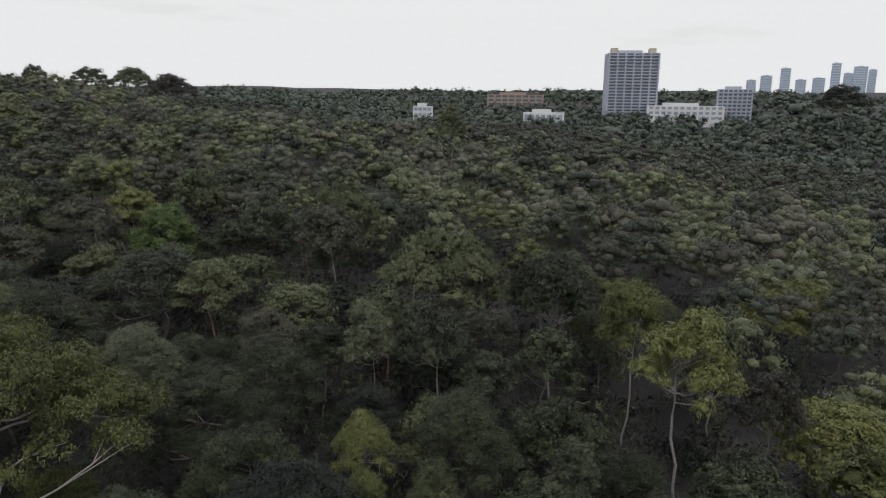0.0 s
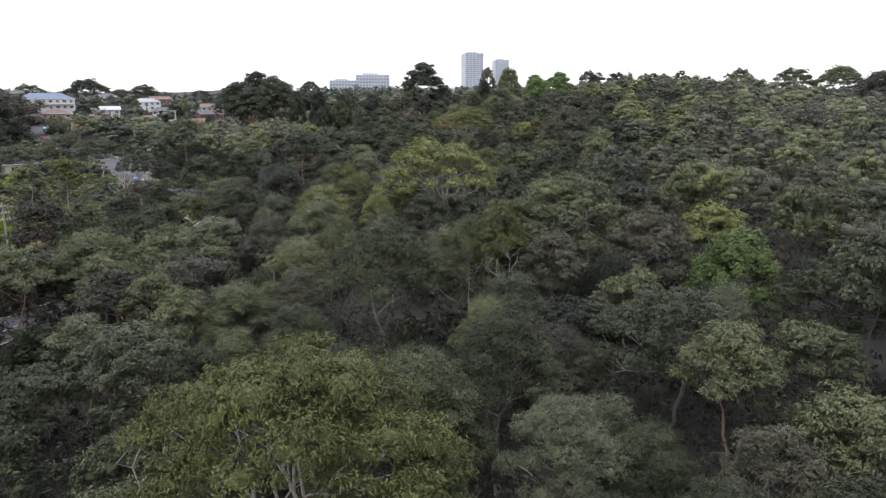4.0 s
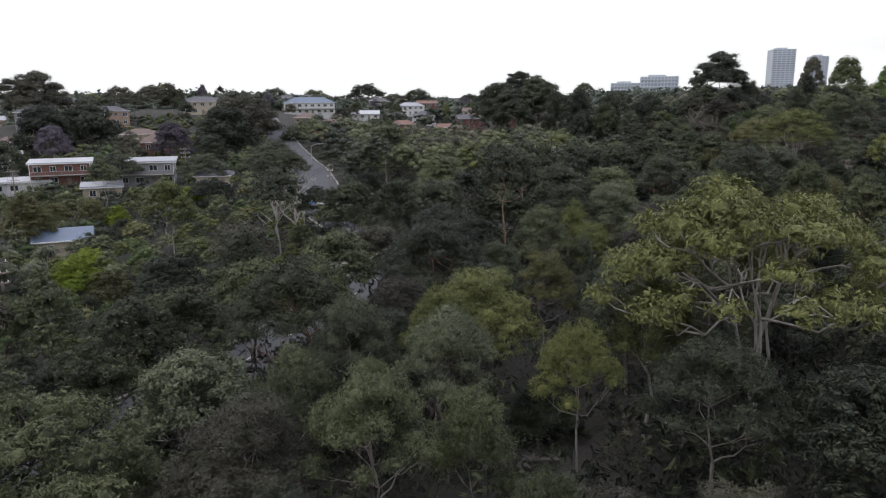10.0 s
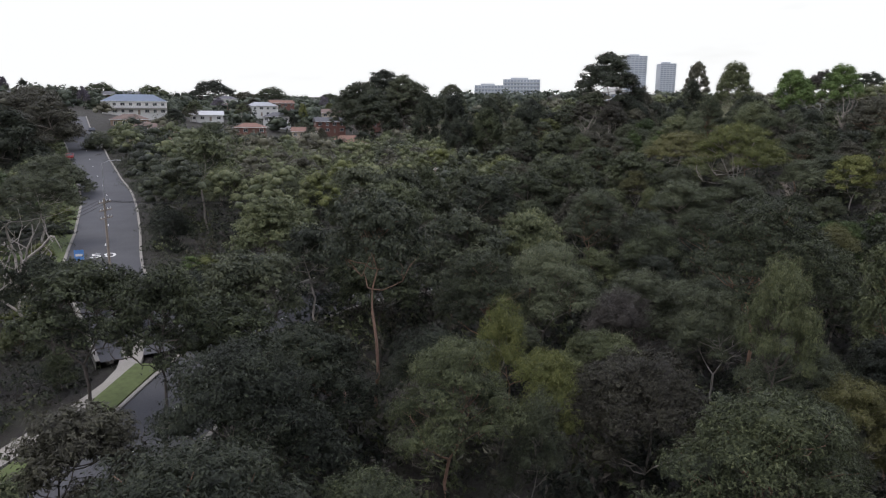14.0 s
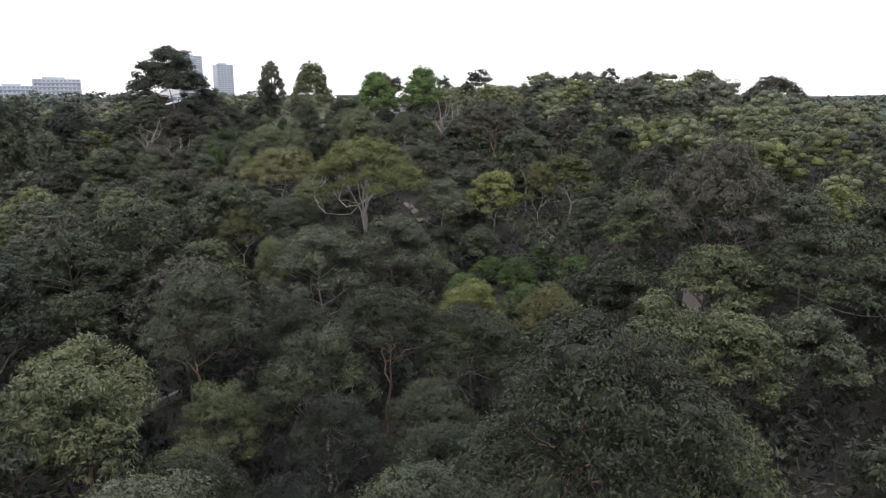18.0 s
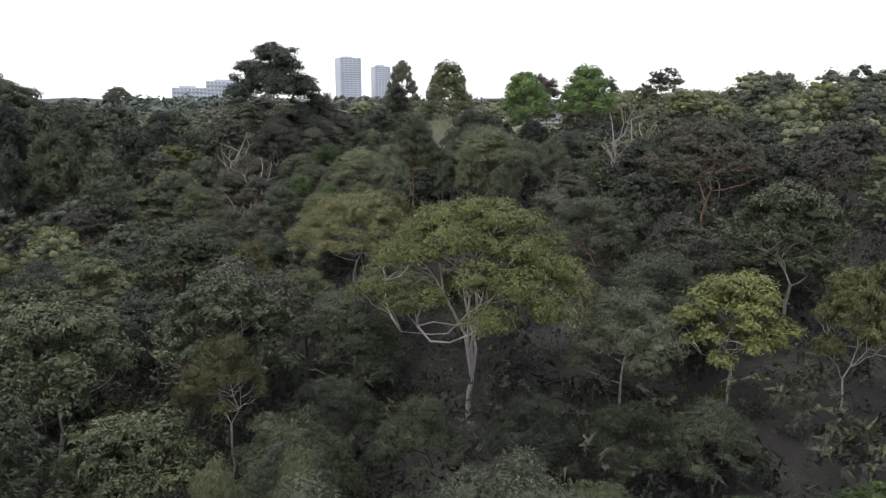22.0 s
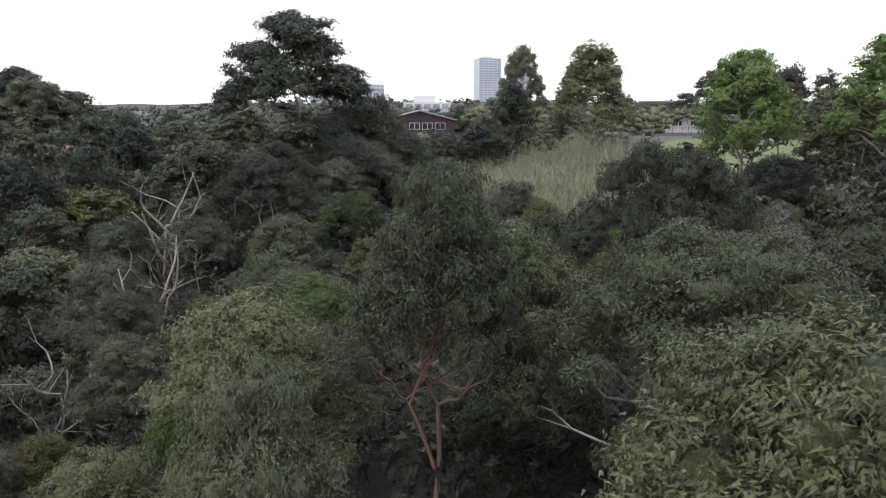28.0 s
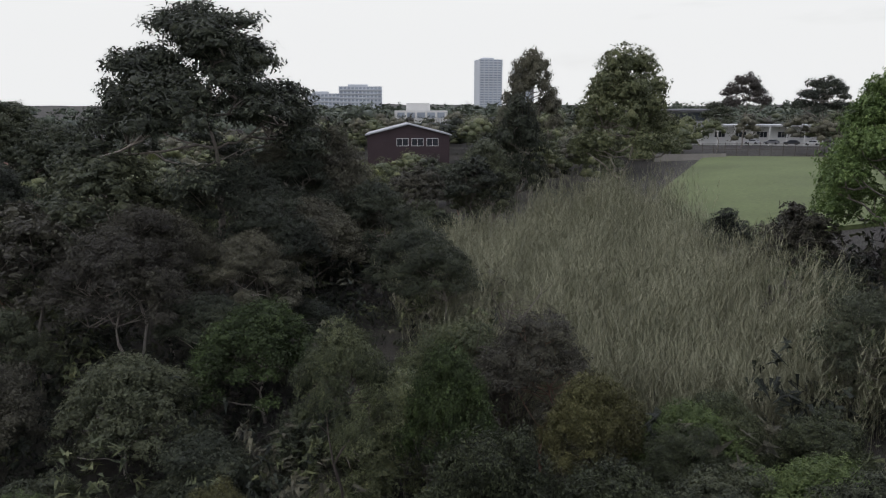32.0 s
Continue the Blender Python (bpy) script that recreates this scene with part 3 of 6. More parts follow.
for name, line, half in (("road", MAIN_ROAD, 3.9), ("street", STREET, 4.4)):
    road = tagged(new(name, ribbon(name, line, -half, half, 0.35, ASPHALT, 1.2)), "grey asphalt road winding through the bush" if name == "road" else "grey asphalt street climbing between houses", "road", "", "structure")
    for sign in (-1, 1):
        a, b = sorted((sign * half, sign * (half + 0.35)))
        hang("kerb", ribbon("kerb", line, a, b, 0.50, CONCRETE, 1.2), road)
    pts = smooth(line, 1.5)
    for i in range(2, len(pts) - 2, 4 if name == "road" else 9):
        p, q = pts[i], pts[i + 1]
        hang("centre_line_dash", ribbon("centre_line_dash", [(p.x, p.y), (q.x, q.y)], -0.07, 0.07, 0.395, PAINT), road)
tagged(new("verge", ribbon("verge", [(x - 0.3, y) for x, y in MAIN_ROAD[4:7]], -6.6, -4.3, 0.46, TURF, 1.0)), "mown grass verge beside the road", "verge", "", "structure")
tagged(new("street_verge", ribbon("street_verge", STREET[2:], -7.6, -4.8, 0.45, TURF, 1.0)), "grass verge along the street", "verge", "", "structure")
tagged(new("footpath", ribbon("footpath", PATHWAY, -0.9, 0.9, 0.50, CONCRETE, 1.0)), "pale concrete footpath curving beside the road", "path", "", "structure")
tagged(new("bush_track", ribbon("bush_track", TRACK, -1.0, 0.9, 0.14, DIRT, 0.6)), "sandy walking track through the scrub", "path", "", "structure")
tagged(new("upper_track", ribbon("upper_track", TRACK_TOP, -0.6, 0.6, 0.12, DIRT, 0.6)), "sandy walking track between the trees", "path", "", "structure")

# the speed mark painted on the street
mark = bpy.data.curves.new("speed_marking", 'FONT')
mark.body, mark.size, mark.extrude, mark.align_x = "50", 3.4, 0.004, 'CENTER'
mark.materials.append(PAINT)
slope = math.degrees(math.atan2(ground(-25, 170) - ground(-21, 158), 12.6))
tagged(new("speed_marking", mark), "white painted speed number on the street", "road marking").matrix_basis = pose(-21.5, 157.5, ground(-21.5, 157.5) + 0.42, slope, 0, 13)

# the sports field beyond the reeds
field = [(147, 256), (165, 251), (205, 282), (240, 318), (214, 338), (168, 296), (151, 272)]
fx, fy = np.mean([p[0] for p in field]), np.mean([p[1] for p in field])
s = Shape()
v = [(fx, fy, ground(fx, fy) + 0.5)] + [(x, y, ground(x, y) + 0.5) for x, y in field] + [(x, y, ground(x, y) - 1) for x, y in field]
n = len(field)
s.add(v, [(0, 1 + i, 1 + (i + 1) % n) for i in range(n)] + [(1 + i, 1 + n + i, 1 + n + (i + 1) % n, 1 + (i + 1) % n) for i in range(n)])
tagged(new("sports_field", s.mesh("sports_field", TURF)), "mown green sports field, paler in worn patches", "field", "", "structure")

KEEP_CLEAR = []
for line, w in ((MAIN_ROAD[:4], 0.2), (MAIN_ROAD[3:6], 3.4), (MAIN_ROAD[5:], 0.6), (STREET[:3], 0.8), (STREET[2:], 5.0), (PATHWAY, 2.0), (TRACK, 1.5), (TRACK_TOP, 1.6)):
    KEEP_CLEAR += [(a, b, w) for a, b in zip(line, line[1:])]
KEEP_CLEAR += [((-15, 97), (-9, 114), 4.0), ((150, 262), (225, 325), 20), ((118, 232), (132, 258), 7), ((122, 262), (138, 258), 9), ((134, 262), (160, 290), 9)]


# ---- houses and other buildings ----
WALLS = {
    "white": plain("wall_white", (0.62, 0.62, 0.60), 0.8, 0, 0.12, 1.0, 0.1),
    "grey": plain("wall_grey", (0.26, 0.26, 0.27), 0.8, 0, 0.15, 1.0, 0.1),
    "brick": plain("wall_red_brick", (0.175, 0.088, 0.07), 0.9, 0, 0.3, 6.0, 0.4),
    "cream": plain("wall_cream", (0.46, 0.40, 0.31), 0.85, 0, 0.15, 1.0, 0.1),
    "tan": plain("wall_tan_brick", (0.33, 0.24, 0.18), 0.9, 0, 0.25, 6.0, 0.3),
    "tower": plain("tower_render", (0.50, 0.53, 0.57), 0.7, 0, 0.08, 0.3, 0.05),
    "maroon": plain("wall_maroon_boards", (0.045, 0.028, 0.032), 0.75, 0, 0.2, 2.0, 0.2),
}
ROOFS = {
    "slate": plain("roof_dark_tiles", (0.085, 0.085, 0.095), 0.75, 0, 0.3, 5.0, 0.5),
    "terracotta": plain("roof_terracotta", (0.185, 0.105, 0.08), 0.8, 0, 0.3, 5.0, 0.5),
    "brown": plain("roof_brown_tiles", (0.14, 0.10, 0.085), 0.8, 0, 0.3, 5.0, 0.5),
    "blue": plain("roof_blue_steel", (0.12, 0.155, 0.21), 0.45, 0.1, 0.15, 2.0, 0.2),
    "red": plain("roof_red_steel", (0.115, 0.032, 0.035), 0.5, 0.1, 0.2, 2.0, 0.2),
    "white": plain("roof_white_steel", (0.42, 0.43, 0.44), 0.5, 0.1, 0.15, 2.0, 0.1),
    "grey": plain("roof_grey_steel", (0.30, 0.31, 0.33), 0.5, 0.1, 0.2, 2.0, 0.2),
}


def window(parent, x, y, z, w, h, side=-1, cross=1):
    """A window in the wall that faces along y: frame, panes, sill."""
    win = hang("window", None, parent, pose(x, y, z, 0, 0, 0 if side < 0 else 180))
    f = Shape()
    t = 0.09
    f.box(-w / 2 - t, -0.09, -h / 2 - t, w / 2 + t, 0.02, -h / 2).box(-w / 2 - t, -0.09, h / 2, w / 2 + t, 0.02, h / 2 + t)
    f.box(-w / 2 - t, -0.09, -h / 2, -w / 2, 0.02, h / 2).box(w / 2, -0.09, -h / 2, w / 2 + t, 0.02, h / 2)
    for k in range(cross):
        cx = -w / 2 + w * (k + 1) / (cross + 1)
        f.box(cx - 0.04, -0.07, -h / 2, cx + 0.04, 0.01, h / 2)
    hang("window_frame", f.mesh("window_frame", WHITE), win)
    hang("pane", Shape().box(-w / 2, -0.02, -h / 2, w / 2, 0.0, h / 2).mesh("pane", GLASS), win)
    return win


def house(x, y, turn, w, d, storeys, wall, roof, style, label, rise=None, lift=0.0, balcony=False):
    """A house with its front along its own -y: walls, roof with eaves, windows on the front and one end, door."""
    z = ground(x, y) + lift
    t = thing("house", pose(x, y, z, 0, 0, turn), label, "house", "houses of the suburb")
    h = 2.9 * storeys
    hang("wall", Shape().box(-w / 2, -d / 2, -2.5, w / 2, d / 2, h).mesh("wall", WALLS[wall]), t)
    e = 0.55
    s = Shape()
    rise = rise if rise is not None else d * 0.22
    a, b = w / 2 + e, d / 2 + e
    if style == "hip":
        k = max(w / 2 - d / 2, 0.4)
        s.add([(-a, -b, h), (a, -b, h), (a, b, h), (-a, b, h), (-k, 0, h + rise), (k, 0, h + rise), (-a, -b, h - 0.2), (a, -b, h - 0.2), (a, b, h - 0.2), (-a, b, h - 0.2)],
              [(0, 1, 5, 4), (1, 2, 5), (2, 3, 4, 5), (3, 0, 4), (6, 7, 1, 0), (7, 8, 2, 1), (8, 9, 3, 2), (9, 6, 0, 3), (9, 8, 7, 6)])
    elif style == "gable":
        s.add([(-a, -b, h), (a, -b, h), (a, b, h), (-a, b, h), (-a, 0, h + rise), (a, 0, h + rise), (-a, -b, h - 0.2), (a, -b, h - 0.2), (a, b, h - 0.2), (-a, b, h - 0.2)],
              [(0, 1, 5, 4), (2, 3, 4, 5), (1, 2, 5), (3, 0, 4), (6, 7, 1, 0), (7, 8, 2, 1), (8, 9, 3, 2), (9, 6, 0, 3), (9, 8, 7, 6)])
    else:
        s.add([(-a, -b, h), (a, -b, h), (a, b, h + 0.5), (-a, b, h + 0.5), (-a, -b, h + 0.3), (a, -b, h + 0.3), (a, b, h + 0.8), (-a, b, h + 0.8)],
              [(3, 2, 1, 0), (4, 5, 6, 7), (0, 1, 5, 4), (1, 2, 6, 5), (2, 3, 7, 6), (3, 0, 4, 7)])
    hang("roof", s.mesh("roof", ROOFS[roof]), t)
    hang("gutter", Shape().box(-a, -b - 0.12, h - 0.16, a, -b, h + 0.02).mesh("gutter", WHITE), t)
    n = max(2, int(w / 3.2))
    for level in range(storeys):
        for i in range(n):
            cx = -w / 2 + w * (i + 0.5) / n
            if level == 0 and i == n // 2:
                hang("door", Shape().box(cx - 0.5, -d / 2 - 0.05, 0.05, cx + 0.5, -d / 2 + 0.02, 2.1).mesh("door", TIMBER), t)
            else:
                window(t, cx, -d / 2, level * 2.9 + 1.55, 1.7 if (i + level) % 2 else 1.2, 1.25)
    for i in range(max(1, int(d / 4))):
        cy = -d / 2 + d * (i + 0.5) / max(1, int(d / 4))
        for sgn in (-1, 1):
            p = hang("window", None, t, pose(sgn * w / 2, cy, (storeys - 1) * 2.9 + 1.55, 0, 0, 90 * sgn))
            hang("window_frame", Shape().box(-0.75, -0.07, -0.65, 0.75, 0.01, 0.65).mesh("window_frame", WHITE), p)
            hang("pane", Shape().box(-0.65, -0.09, -0.55, 0.65, -0.071, 0.55).mesh("pane", GLASS), p)
    if balcony:
        bh = 2.9 * (storeys - 1)
        hang("balcony", Shape().box(-w / 2, -d / 2 - 1.8, bh - 0.2, w / 2, -d / 2, bh).mesh("balcony", CONCRETE), t)
        r = Shape().box(-w / 2, -d / 2 - 1.8, bh + 0.95, w / 2, -d / 2 - 1.74, bh + 1.02)
        for i in range(int(w / 0.6) + 1):
            r.box(-w / 2 + i * 0.6 - 0.02, -d / 2 - 1.79, bh, -w / 2 + i * 0.6 + 0.02, -d / 2 - 1.75, bh + 0.95)
        hang("railing", r.mesh("railing", STEEL), t)
        for sx in (-w / 2 + 0.15, w / 2 - 0.15):
            hang("post", Shape().box(sx - 0.07, -d / 2 - 1.8, -2, sx + 0.07, -d / 2 - 1.66, h).mesh("post", WHITE), t)
    KEEP_CLEAR.append(((x - 0.1, y), (x + 0.1, y), max(w, d) * 0.62))
    return t


house(-117, 187, 30, 19, 11, 2, "grey", "slate", "hip", "large grey two-storey house with a dark hipped roof", 3.0, 0, True)
house(-104, 160, 30, 14, 9, 1, "white", "brown", "hip", "white weatherboard house with a brown hipped roof", 2.6, 1.4)
house(-138, 229, 32, 24, 10, 2, "white", "grey", "flat", "white flat-roofed modern house with two storeys")
house(-106, 198, 30, 13, 8, 1, "white", "white", "flat", "low white flat-roofed house with a carport")
house(-98, 203, 25, 14, 9, 2, "brick", "white", "flat", "red brick house with a pale flat roof", None, 0, True)
house(-89, 243, 20, 9, 8, 1, "brick", "brown", "hip", "small red brick cottage with a pyramid roof", 2.8, 1.0)
house(-72, 195, 18, 13, 9, 2, "grey", "grey", "flat", "grey two-storey house with a flat roof and balcony", None, 0, True)
house(-53, 188, 15, 8, 9, 1, "cream", "slate", "hip", "cream house with a dark hipped roof among trees")
house(-42, 296, 10, 14, 9, 2, "tan", "brown", "hip", "tan brick two-storey house beside the street")
house(-64, 110, 35, 8, 7, 1, "white", "red", "flat", "weatherboard house with a red steel roof", None, 0.5)
house(-66, 90, 35, 11, 9, 2, "white", "brown", "hip", "white two-storey house under the trees", None, 0, True)
house(-61, 134, 25, 8, 7, 1, "cream", "blue", "gable", "small house with a blue steel roof", 1.6)
house(-69, 396, 10, 26, 11, 2, "white", "blue", "hip", "long white house with a blue-grey roof on the crest", 3.0, 1.0, True)
house(-109, 349, 12, 17, 10, 2, "cream", "slate", "hip", "cream house with a dark roof on the crest")
house(-42, 420, 5, 15, 9, 1, "white", "white", "gable", "white cottage with a pale roof among garden trees", None, 1.0)
house(-20, 396, 0, 14, 9, 1, "brick", "terracotta", "hip", "brick bungalow with a terracotta roof", None, 1.0)
house(-10, 450, 0, 14, 10, 2, "white", "slate", "hip", "white two-storey house with a dark roof")
house(22, 484, 0, 15, 10, 2, "cream", "brown", "gable", "cream house with a brown gabled roof", None, 1.0)
house(23, 366, -5, 17, 10, 1, "brick", "terracotta", "hip", "brick bungalow with a broad terracotta roof", 3.2, 2.5)
house(5, 408, 0, 13, 9, 1, "cream", "terracotta", "gable", "cream bungalow with a terracotta gable", None, 1.5)
house(-20, 490, 0, 18, 10, 2, "white", "grey", "hip", "white two-storey house with a grey roof", None, 1.5)
house(-102, 262, 22, 12, 8, 1, "cream", "brown", "hip", "cream cottage with a brown roof below tall trees", None, 1.0)
house(-131, 300, 25, 16, 9, 2, "tan", "slate", "hip", "tan brick house with a dark roof under tall gums", None, 1.5)
house(-168, 318, 28, 18, 10, 2, "grey", "slate", "hip", "grey house with a dark roof on the hill", None, 1.0)
house(-185, 296, 28, 14, 9, 1, "tan", "terracotta", "hip", "brick house with a terracotta roof on the hill")
house(-148, 268, 28, 15, 9, 1, "white", "brown", "hip", "white house with a brown roof on the hill")
house(-77, 181, 25, 8, 6, 1, "cream", "grey", "flat", "cream garage with a flat roof beside the trees")
house(-88, 330, 15, 16, 10, 2, "white", "slate", "hip", "white house with a dark roof beside the street")
house(-60, 345, 12, 13, 9, 1, "tan", "brown", "hip", "tan brick house beside the street")
house(48, 452, 0, 15, 10, 1, "brick", "terracotta", "hip", "brick bungalow with an orange roof", None, 2.0)

# more roofs over the crest of the suburb
lots = random.Random(31)
sites = []
while len(sites) < 28:
    x, y = lots.uniform(-270, 80), lots.uniform(350, 640)
    if y < 390 and x > -120 or any(math.hypot(x - a, y - b) < 26 for a, b in sites) or any(math.hypot(x - p[0][0], y - p[0][1]) < p[2] + 14 for p in KEEP_CLEAR):
        continue
    sites.append((x, y))
    wall_kind, roof_kind = lots.choice(("white", "brick", "cream", "tan", "grey")), lots.choice(("brown", "terracotta", "slate", "grey", "slate"))
    tall = lots.choice((1, 2, 2))
    house(x, y, lots.uniform(-20, 30), lots.uniform(12, 18), lots.uniform(8, 11), tall, wall_kind, roof_kind, lots.choice(("hip", "hip", "gable")),
          {"white": "white rendered", "brick": "red brick", "cream": "cream", "tan": "tan brick", "grey": "grey"}[wall_kind] + " house with a " + {"brown": "brown tiled", "terracotta": "terracotta", "slate": "dark tiled", "grey": "grey steel"}[roof_kind] + " roof among garden trees", None, 1.5)

# the maroon hall by the park
hx, hy = 146.5, 360.0
hall = thing("hall", pose(hx, hy, -2.6, 0, 0, -17), "dark maroon boarded hall with a low gabled roof", "hall")
s = Shape()
w, d, eave, apex = 9.6, 26.0, 8.8, 11.2
front = [(-w, 0, -1), (w, 0, -1), (w, 0, eave), (0, 0, apex), (-w, 0, eave)]
s.add(front + [(x, d, z) for x, _, z in front], [(0, 1, 2, 3, 4), (9, 8, 7, 6, 5), (1, 6, 7, 2), (5, 0, 4, 9), (0, 5, 6, 1)])
hang("wall", s.mesh("wall", WALLS["maroon"]), hall)
s = Shape()
s.add([(-w - 0.5, -0.5, eave), (0, -0.5, apex + 0.15), (w + 0.5, -0.5, eave), (w + 0.5, d, eave), (0, d, apex + 0.15), (-w - 0.5, d, eave),
       (-w - 0.5, -0.5, eave + 0.3), (0, -0.5, apex + 0.45), (w + 0.5, -0.5, eave + 0.3), (w + 0.5, d, eave + 0.3), (0, d, apex + 0.45), (-w - 0.5, d, eave + 0.3)],
      [(0, 1, 7, 6), (1, 2, 8, 7), (6, 7, 10, 11), (7, 8, 9, 10), (1, 0, 5, 4), (2, 1, 4, 3), (2, 3, 9, 8), (5, 0, 6, 11)])
hang("roof", s.mesh("roof", ROOFS["grey"]), hall)
for i in range(3):
    window(hall, -1.4 + i * 3.5, 0, 7.3, 2.6, 1.6, -1, 1)
hang("door", Shape().box(1.3, -0.08, 0.0, 3.1, 0.01, 2.6).mesh("door", WALLS["brick"]), hall, None, "red door")
for k in range(46):
    bx = -w + 0.2 + k * (2 * w - 0.4) / 45
    hang("batten", Shape().box(bx - 0.03, -0.05, -0.9, bx + 0.03, 0.0, eave + (apex - eave) * (1 - abs(bx) / w) - 0.1).mesh("batten", WALLS["maroon"]), hall)
KEEP_CLEAR.append(((146, 352), (152, 384), 16))

# the white clubhouse past the field
club = thing("clubhouse", pose(272, 384, ground(272, 384) + 0.8, 0, 0, -38), "long low white clubhouse with flat steel roofs", "clubhouse")
hang("wall", Shape().box(-21, 0, -3, 22, 14, 5.2).mesh("wall", WALLS["white"]), club)
hang("upper_floor", Shape().box(-28, 4, -3, -12, 18, 10.5).mesh("upper_floor", WALLS["grey"]), club)
hang("roof", Shape().box(-22, -3, 5.2, 24, 15, 5.8).mesh("roof", ROOFS["white"]), club)
hang("upper_roof", Shape().box(-29, 2, 10.5, -11, 19, 11.0).mesh("upper_roof", ROOFS["grey"]), club)
hang("glazing", Shape().box(-27, 3.9, 7.0, -13, 4.02, 9.8).mesh("glazing", GLASS), club)
for i in range(9):
    hang("post", Shape().box(-20 + i * 5.2, -2.8, -3, -19.7 + i * 5.2, -2.5, 5.2).mesh("post", WHITE), club)
for i in range(6):
    window(club, -15 + i * 6.4, 0, 2.6, 3.2, 1.8, -1, 2)
KEEP_CLEAR.append(((250, 372), (290, 396), 26))

fence = thing("fence", pose(0, 0, 0), "tall steel mesh fence along the field", "fence")
fa, fb = Vector((214, 339)), Vector((243, 318))
for i in range(15):
    p = fa.lerp(fb, i / 14)
    hang("post", Shape().box(-0.05, -0.05, -1, 0.05, 0.05, 3.0).mesh("post", BARK["dark"]), fence, pose(p.x, p.y, ground(p.x, p.y) + 0.4))
for zz in (0.3, 1.6, 2.95):
    r = Shape()
    r.tube([(fa.x, fa.y, ground(fa.x, fa.y) + 0.4 + zz), (fb.x, fb.y, ground(fb.x, fb.y) + 0.4 + zz)], [0.04, 0.04], 4)
    hang("rail", r.mesh("rail", BARK["dark"]), fence)
barrier = thing("low_wall", pose(206, 335, ground(206, 335) + 0.2, 0, 0, -12), "low pale concrete wall at the edge of the field", "wall")
hang("slab", Shape().box(-8, 0, -1, 10, 0.4, 1.3).mesh("slab", CONCRETE), barrier)
guard = thing("guard_rail", pose(3.0, 137.5, ground(3, 137.5) + 0.3, 0, 0, 52), "pale concrete bridge parapet beside the road", "parapet")
hang("parapet", Shape().box(-4, -0.2, -0.5, 5, 0.2, 1.1).mesh("parapet", CONCRETE), guard)


# window glass of the distant buildings, its colour lightened to stand for haze
HAZED_GLASS = plain("hazed_window_glass", (0.30, 0.34, 0.39), 0.2, 0, 0.3, 0.4, 0)


DARK_GLASS = plain("dark_tower_glass", (0.10, 0.13, 0.18), 0.15, 0, 0.3, 0.4, 0)
WALLS["tower_grey"] = plain("tower_grey_render", (0.42, 0.44, 0.47), 0.8, 0, 0.1, 0.3, 0.05)


def slab_tower(x, y, base, top, w, d, turn, wall, label, bays=8, floors=20, balcony=True, name="apartment_tower"):
    """A tower with floor slabs, window bands split by piers, and plant rooms on the roof."""
    t = thing(name, pose(x, y, base, 0, 0, turn), label, "tower" if top - base > 40 else "building", "distant buildings")
    h = top - base
    hang("core", Shape().box(-w / 2, -d / 2, -12, w / 2, d / 2, h).mesh("core", WALLS[wall]), t)
    fh = h / floors
    for k in range(floors):
        hang("window_band", Shape().box(-w / 2 + 0.6, -d / 2 - 0.12, k * fh + fh * 0.28, w / 2 - 0.6, d / 2 + 0.12, k * fh + fh * 0.80).mesh("window_band", DARK_GLASS if wall in ("tower_grey", "tan") else HAZED_GLASS), t)
        if balcony:
            hang("balcony", Shape().box(-w / 2 - 0.9, -d / 2 - 1.3, k * fh, w / 2 + 0.9, d / 2 + 0.4, k * fh + fh * 0.24).mesh("balcony", WALLS[wall]), t)
    for i in range(bays + 1):
        cx = -w / 2 + w * i / bays
        hang("pier", Shape().box(cx - w * 0.012 - 0.2, -d / 2 - 0.9, -12, cx + w * 0.012 + 0.2, d / 2 + 0.6, h).mesh("pier", WALLS[wall]), t)
    hang("plant_room", Shape().box(-w * 0.30, -d * 0.3, h, w * 0.18, d * 0.3, h + 2.6).mesh("plant_room", WALLS[wall]), t)
    return t


apt = slab_tower(676, -56, -8, 50, 46, 30, -82, "tower_grey", "grey-white apartment tower with rows of balconies", 6, 20)
for sx in (-17, 19):
    hang("lift_room", Shape().box(sx - 3, -5, 58, sx + 3, 5, 63).mesh("lift_room", WALLS["cream"]), apt)
slab_tower(517, 1120, 0, 86, 32, 26, -8, "tower", "pale apartment tower with a glazed corner", 5, 26, False)
slab_tower(577, 1128, 0, 76, 24, 26, -14, "tower", "white and glass apartment tower", 5, 24, False)
slab_tower(330, 1112, 6, 47, 54, 20, -14, "tower", "white apartment block with many windows", 11, 8, True, "apartment_block")
slab_tower(283, 1125, 6, 38, 44, 20, -14, "tower", "low white apartment block", 9, 6, True, "apartment_block")
slab_tower(779, 69, -10, 11.5, 62, 30, -85, "tan", "brown brick office building with dark glass", 8, 5, False, "office_building")
slab_tower(668, -151, -10, 17, 29, 22, -95, "tower_grey", "white apartment block above the trees", 7, 8, True, "apartment_block")
slab_tower(654, -106, -12, 1.5, 66, 20, -90, "white", "long low white building among trees", 12, 3, False, "office_building")
slab_tower(554, 15, -22, -5, 32, 18, -88, "white", "low white building among trees", 7, 2, False, "office_building")
slab_tower(536, 115, -20, -1, 15, 12, -80, "white", "small white block in the valley", 4, 4, False, "apartment_block")
slab_tower(181, 449, -2, 12.5, 18, 14, -20, "white", "pale house behind the hall", 5, 4, False, "apartment_block")
BLUE = plain("blue_grey_cladding", (0.46, 0.53, 0.60), 0.4, 0, 0.12, 0.1, 0)
WALLS["blue"] = BLUE
